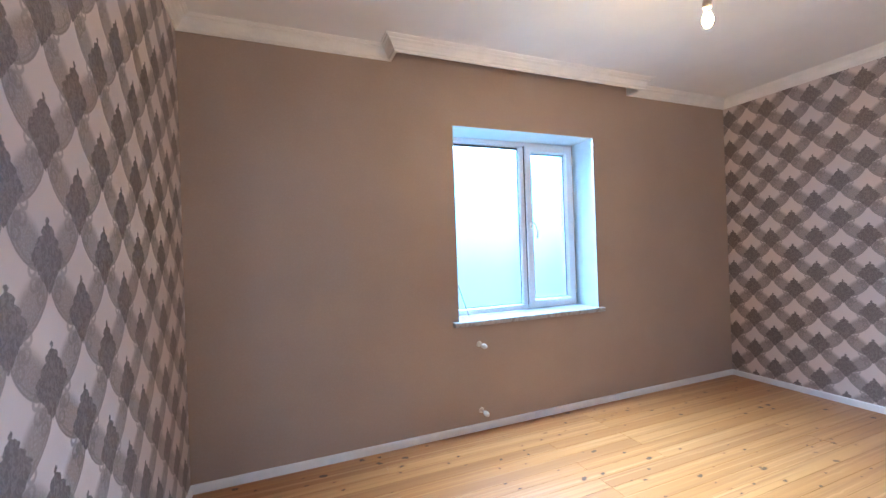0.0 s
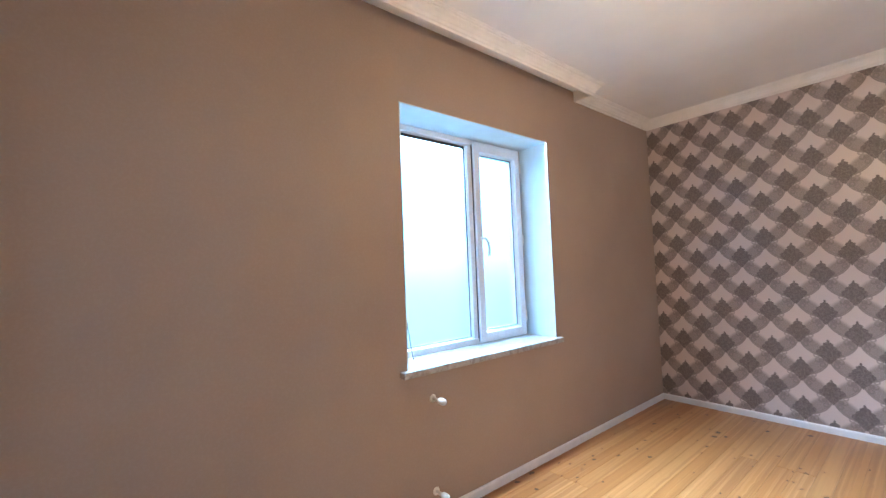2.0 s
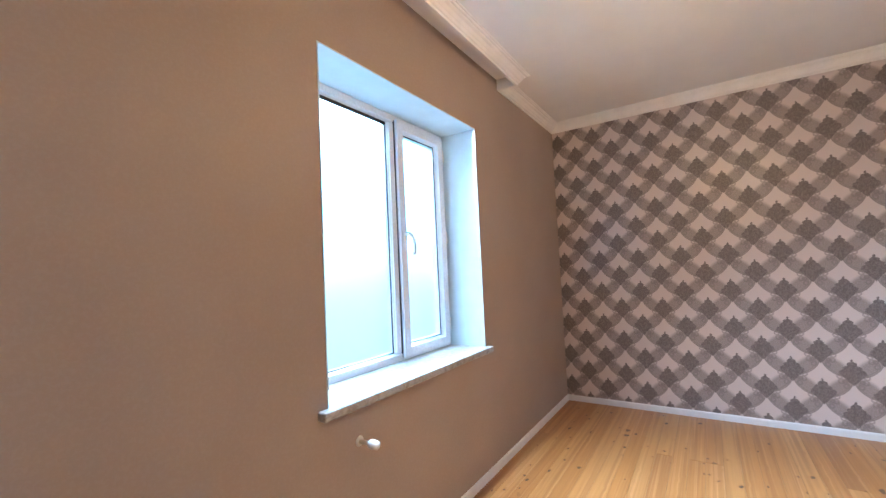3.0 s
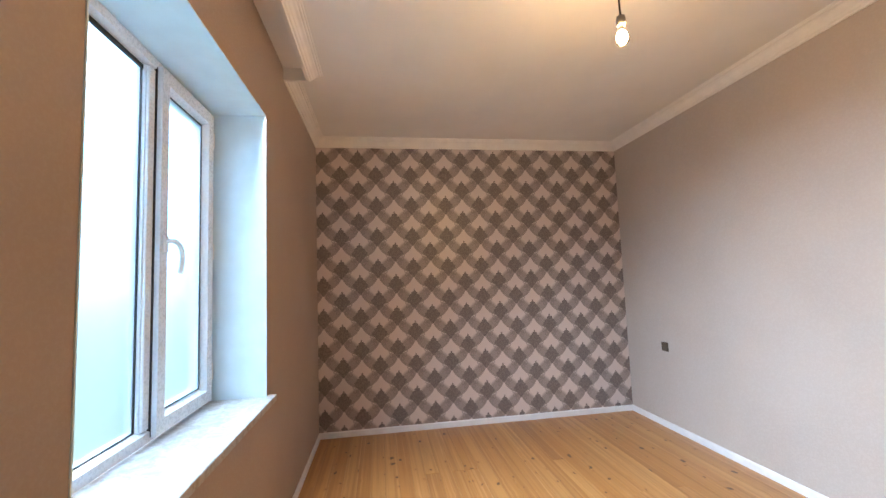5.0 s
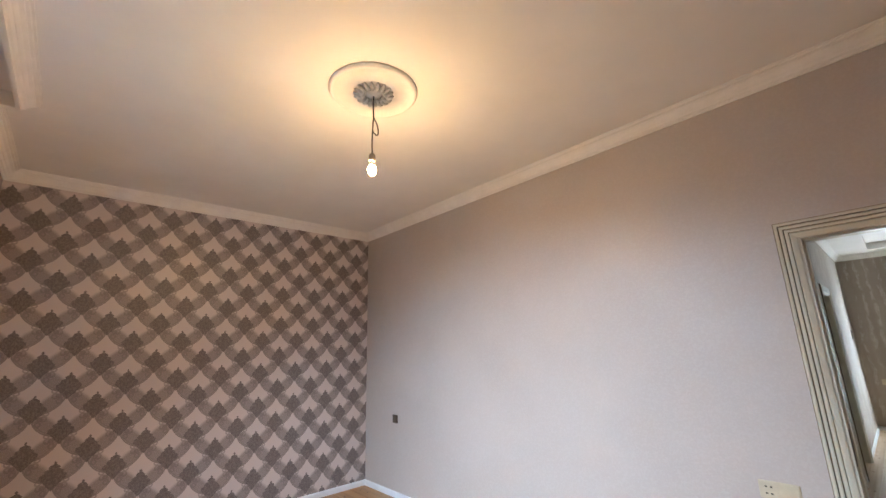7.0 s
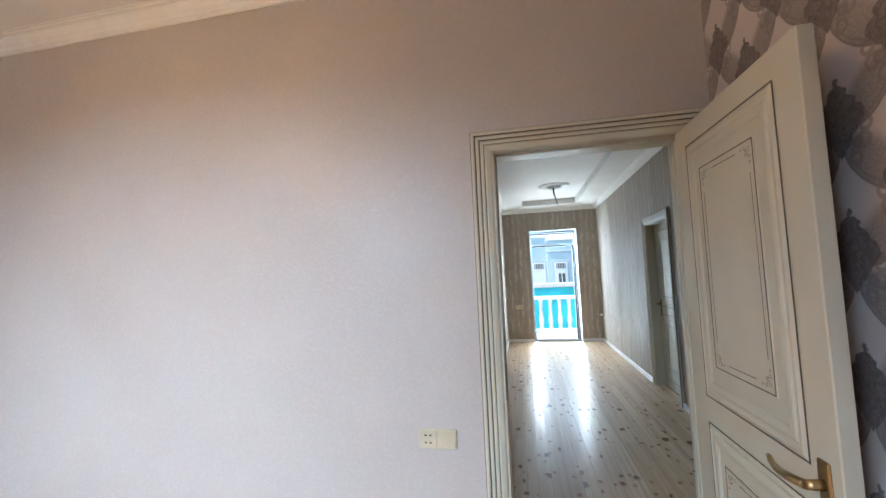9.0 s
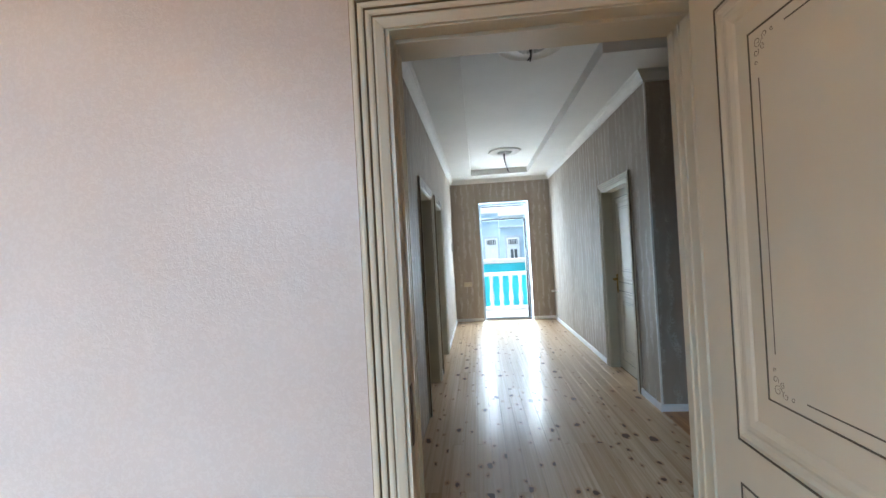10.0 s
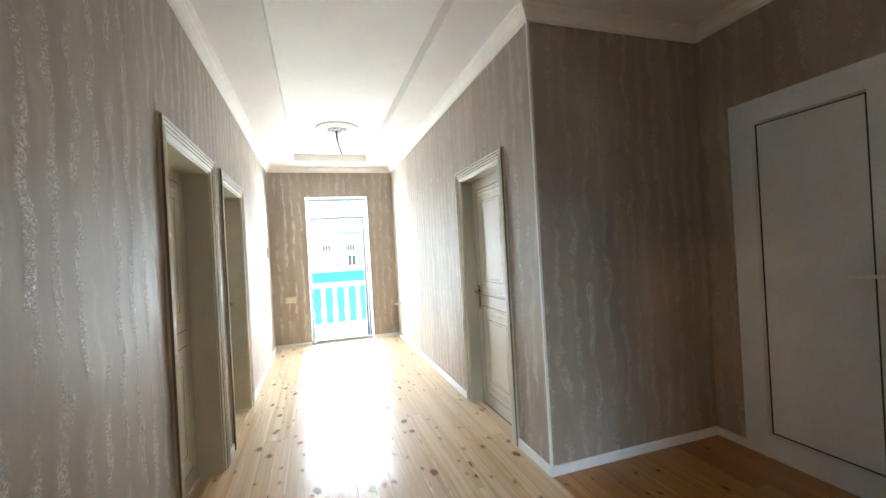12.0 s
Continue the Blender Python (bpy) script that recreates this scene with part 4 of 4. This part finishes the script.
lathe(bm, [(0.004, 2.542 - RZ), (0.010, 2.534 - RZ), (0.0155, 2.515 - RZ), (0.012, 2.500 - RZ), (0.005, 2.493 - RZ)], 0.008, 0, 0, 16)
part("filament", bm, M_BULB, envelope, "glowing warm core", smooth=True)

for (x, y), dz, bend in (((0.205, -5.40), 0.11, 0.02), ((0.190, -8.77), 0.30, -0.05)):
    t = thing("loose_wire", pose(x, y, TZ), "loose black wires hanging from a ceiling rose", "wire")
    for s in (0.0, 0.012):
        bm = bmesh.new()
        tube(bm, bezier((s, 0, -0.030), (s + 0.015, 0, -0.030 - dz * 0.4), (bend * 0.2 - s, 0.01, -0.030 - dz * 0.6), (bend + s * 1.5, 0, -0.030 - dz * (1 - s * 6))), 0.006, 6)
        part("wire", bm, M_CORD, t, smooth=True)

# ---------------------------------------------------------------- outside the balcony door
structure("balcony_slab", boxed((-4.5, 4.5, -12.45, HE - 0.3, -0.28, -0.03)), M_CONC, "pale concrete balcony floor", "balcony")
bal = thing("balustrade", pose(0, -12.2, -0.03), "white painted concrete balustrade on the balcony edge", "balustrade")
part("rail", boxed((-4.4, 4.4, -0.085, 0.085, 0.825, 0.910), bevel=0.01), M_BALW, bal)
part("base_rail", boxed((-4.4, 4.4, -0.085, 0.085, 0.0, 0.09), bevel=0.01), M_BALW, bal)
bm = bmesh.new()
lathe(bm, [(0.050, 0.09), (0.050, 0.13), (0.036, 0.16), (0.052, 0.25), (0.056, 0.32), (0.040, 0.45), (0.032, 0.60), (0.045, 0.70), (0.036, 0.73), (0.050, 0.78), (0.050, 0.825)], seg=14)
first = part("baluster", bm, M_BALW, bal, smooth=True)
first.location.x = -4.19
for i in range(1, 37):
    o = new("baluster", first.data)
    o.parent = bal
    o.location.x = -4.19 + i * 0.23
structure("ground", boxed((-900, 900, -900, -12.45, -3.2, -3.0), (-900, 900, 3.2, 900, -3.2, -3.0)), M_GROUND, "pale dusty ground", "ground")
fence = thing("boundary_wall", pose(0, -16.0, -3.0), "turquoise painted boundary wall with a white coping", "wall")
part("wall", boxed((-9, 9, -0.1, 0.1, 0, 3.96)), M_TURQ, fence)
part("coping", boxed((-9, 9, -0.2, 0.2, 3.96, 4.11), bevel=0.02), M_BALW, fence)

house = thing("neighbour_house", pose(-0.5, -24.0, -3.0), "pale blue rendered house with parapet bands and barred windows", "house")
part("wall", boxed((-9, 0.02, -6, 0, 0, 6.15), (0.02, 9, -6, -0.3, 0, 6.35)), M_HOUSE, house)
part("parapet_band", boxed((-9.05, 0.06, 0.0, 0.10, 5.53, 5.62), bevel=0.015), M_HOUSE2, house)
part("parapet_band", boxed((0.02, 9.05, -0.3, -0.20, 5.93, 6.02), bevel=0.015), M_HOUSE2, house)
part("coping", boxed((-9.1, 0.08, -0.25, 0.12, 6.15, 6.25), bevel=0.02), M_BALW, house)
part("coping", boxed((0.0, 9.1, -0.55, -0.18, 6.35, 6.45), bevel=0.02), M_BALW, house)
bm = bmesh.new()
vs = [bm.verts.new(p) for p in ((-7, -0.8, 6.2), (7, -0.8, 6.2), (2.2, -3.2, 7.25), (-2.2, -3.2, 7.25), (-7, -5.8, 6.2), (7, -5.8, 6.2))]
for f in ((0, 1, 2, 3), (3, 2, 5, 4), (0, 3, 4), (1, 5, 2), (0, 4, 5, 1)):
    bm.faces.new([vs[k] for k in f])
part("roof", bm, M_ROOF, house)


def house_window(x, y, w, z0, z1, sill_pane):
    """A white framed window with a barred top light and, on some, a dark lower pane."""
    wdw = part("window", boxed((x - w / 2 - 0.10, x + w / 2 + 0.10, y, y + 0.05, z0 - 0.10, z1 + 0.12), bevel=0.01), M_HOUSE2, house)
    part("frame", boxed((x - w / 2, x + w / 2, y + 0.05, y + 0.08, z0, z1)), M_BALW, wdw)
    part("pane", boxed((x - w * 0.36, x + w * 0.36, y + 0.08, y + 0.09, z1 - 0.34, z1 - 0.06)), M_DARKGLASS, wdw)
    if sill_pane:
        part("pane", boxed((x - w * 0.30, x + w * 0.22, y + 0.08, y + 0.09, z0 + 0.06, z0 + 0.60)), M_DARKGLASS, wdw)
        part("glazing_bar", boxed((x - w * 0.07, x - w * 0.01, y + 0.09, y + 0.105, z0 + 0.06, z0 + 0.60)), M_BALW, wdw)
    for k in range(4):
        bx = x - w * 0.27 + k * w * 0.18
        part("grille_bar", boxed((bx - 0.014, bx + 0.014, y + 0.09, y + 0.115, z1 - 0.34, z1 - 0.06)), M_BALW, wdw)


for x, y, w, z0, z1, low in ((0.46, -0.3, 0.68, 3.86, 5.02, False), (-0.67, 0.0, 0.66, 3.80, 5.00, True), (3.2, -0.3, 0.68, 3.86, 5.02, False), (-3.6, 0.0, 0.66, 3.80, 5.00, True)):
    house_window(x, y, w, z0, z1, low)
bm = bmesh.new()
hv = []
for i in range(61):
    a = -300 + i * 10
    h = 14 + 10 * noise.noise(Vector((a * 0.013, 3.1, 0))) + 3 * noise.noise(Vector((a * 0.06, 1.1, 0)))
    hv.append((bm.verts.new((a, -220, -3)), bm.verts.new((a, -240, h))))
for p, q in zip(hv, hv[1:]):
    bm.faces.new((p[0], q[0], q[1], p[1]))
structure("backdrop_hill", bm, M_HILL, "hazy green hill in the distance", "hill")
# unseen slab added above the ceilings to keep sun and sky out
structure("sun_block_slab", boxed((-2.6, 5.6, HE - 0.6, 0.7, 3.3, 3.5)), M_CONC, "unseen concrete slab added over the rooms to block sun and sky", "roof")


# ---------------------------------------------------------------- floors, board by board
def board_mesh(L, W, material):
    """A board L long along local x with softened upper edges."""
    bm = bmesh.new()
    g, c = 0.0003, 0.0010
    x0, x1, y0, y1 = g, L - g, g, W - g
    lo = [bm.verts.new(p) for p in ((x0, y0, -0.02), (x1, y0, -0.02), (x1, y1, -0.02), (x0, y1, -0.02))]
    md = [bm.verts.new(p) for p in ((x0, y0, -c), (x1, y0, -c), (x1, y1, -c), (x0, y1, -c))]
    hi = [bm.verts.new(p) for p in ((x0 + c, y0 + c, 0), (x1 - c, y0 + c, 0), (x1 - c, y1 - c, 0), (x0 + c, y1 - c, 0))]
    for a, b in ((lo, md), (md, hi)):
        for i in range(4):
            bm.faces.new((a[i], a[(i + 1) % 4], b[(i + 1) % 4], b[i]))
    bm.faces.new(hi)
    bm.faces.new(lo)
    me = bpy.data.meshes.new("board")
    bmesh.ops.recalc_face_normals(bm, faces=bm.faces)
    bm.to_mesh(me)
    bm.free()
    me.materials.append(material)
    return me


def lay(parent, rows, rng, material):
    """rows: (start x, start y, heading in degrees, run length, board width)."""
    for x, y, turn, run, w in rows:
        at = 0.0
        cuts = []
        L = rng.choice((1.2, 1.8, 2.4, 3.0))
        while at + L < run - 0.5:
            at += L
            cuts.append(at)
            L = rng.choice((1.8, 2.4, 3.0, 3.6))
        edges = [0.0, *cuts, run]
        for a, b in zip(edges, edges[1:]):
            ob = new("board", board_mesh(b - a, w, material))
            ob.parent = parent
            c, s = math.cos(radians(turn)), math.sin(radians(turn))
            ob.matrix_local = pose(x + c * a, y + s * a, 0, 0, 0, turn)


rng = random.Random(7)
f1 = structure("floor_1", boxed((-0.1, RX + 0.1, RY, 0.1, -0.12, -0.021)), M_GAP, "honey-coloured varnished pine board floor with knots", "floor")
BW = 3.352 / 32
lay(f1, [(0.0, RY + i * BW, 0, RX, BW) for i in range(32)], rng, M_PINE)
f2 = structure("floor_2", boxed((NX - 0.1, HL + 0.2, HE - 0.3, RY, -0.12, -0.021)), M_GAP, "varnished pine board floor with dark knots, daylight glare in its pale colour", "floor")
n2 = 19
bw2 = (HL - HR) / n2
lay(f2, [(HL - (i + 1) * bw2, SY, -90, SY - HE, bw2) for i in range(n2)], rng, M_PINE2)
n3 = 13
bw3 = (HR - NX) / n3
# hall boards take the darker honey tone in place of the shade there
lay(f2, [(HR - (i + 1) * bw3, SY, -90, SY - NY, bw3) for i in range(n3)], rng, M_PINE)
for y0, y1, x in ((L1[0], L1[1], HL), (L2[0], L2[1], HL)):
    ob = new("board", board_mesh(y1 - y0, 0.155, M_PINE2))
    ob.parent = f2
    ob.matrix_local = pose(x, y1, 0, 0, 0, -90) @ pose(0, 0, 0)
ob = new("board", board_mesh(RD[1] - RD[0], 0.102, M_PINE2))
ob.parent = f2
ob.matrix_local = pose(HR, RD[0], 0, 0, 0, 90)
ob = new("board", board_mesh(DX1 - DX0, RY - SY, M_PINE2))
ob.parent = f2
ob.matrix_local = pose(DX0, SY, 0)
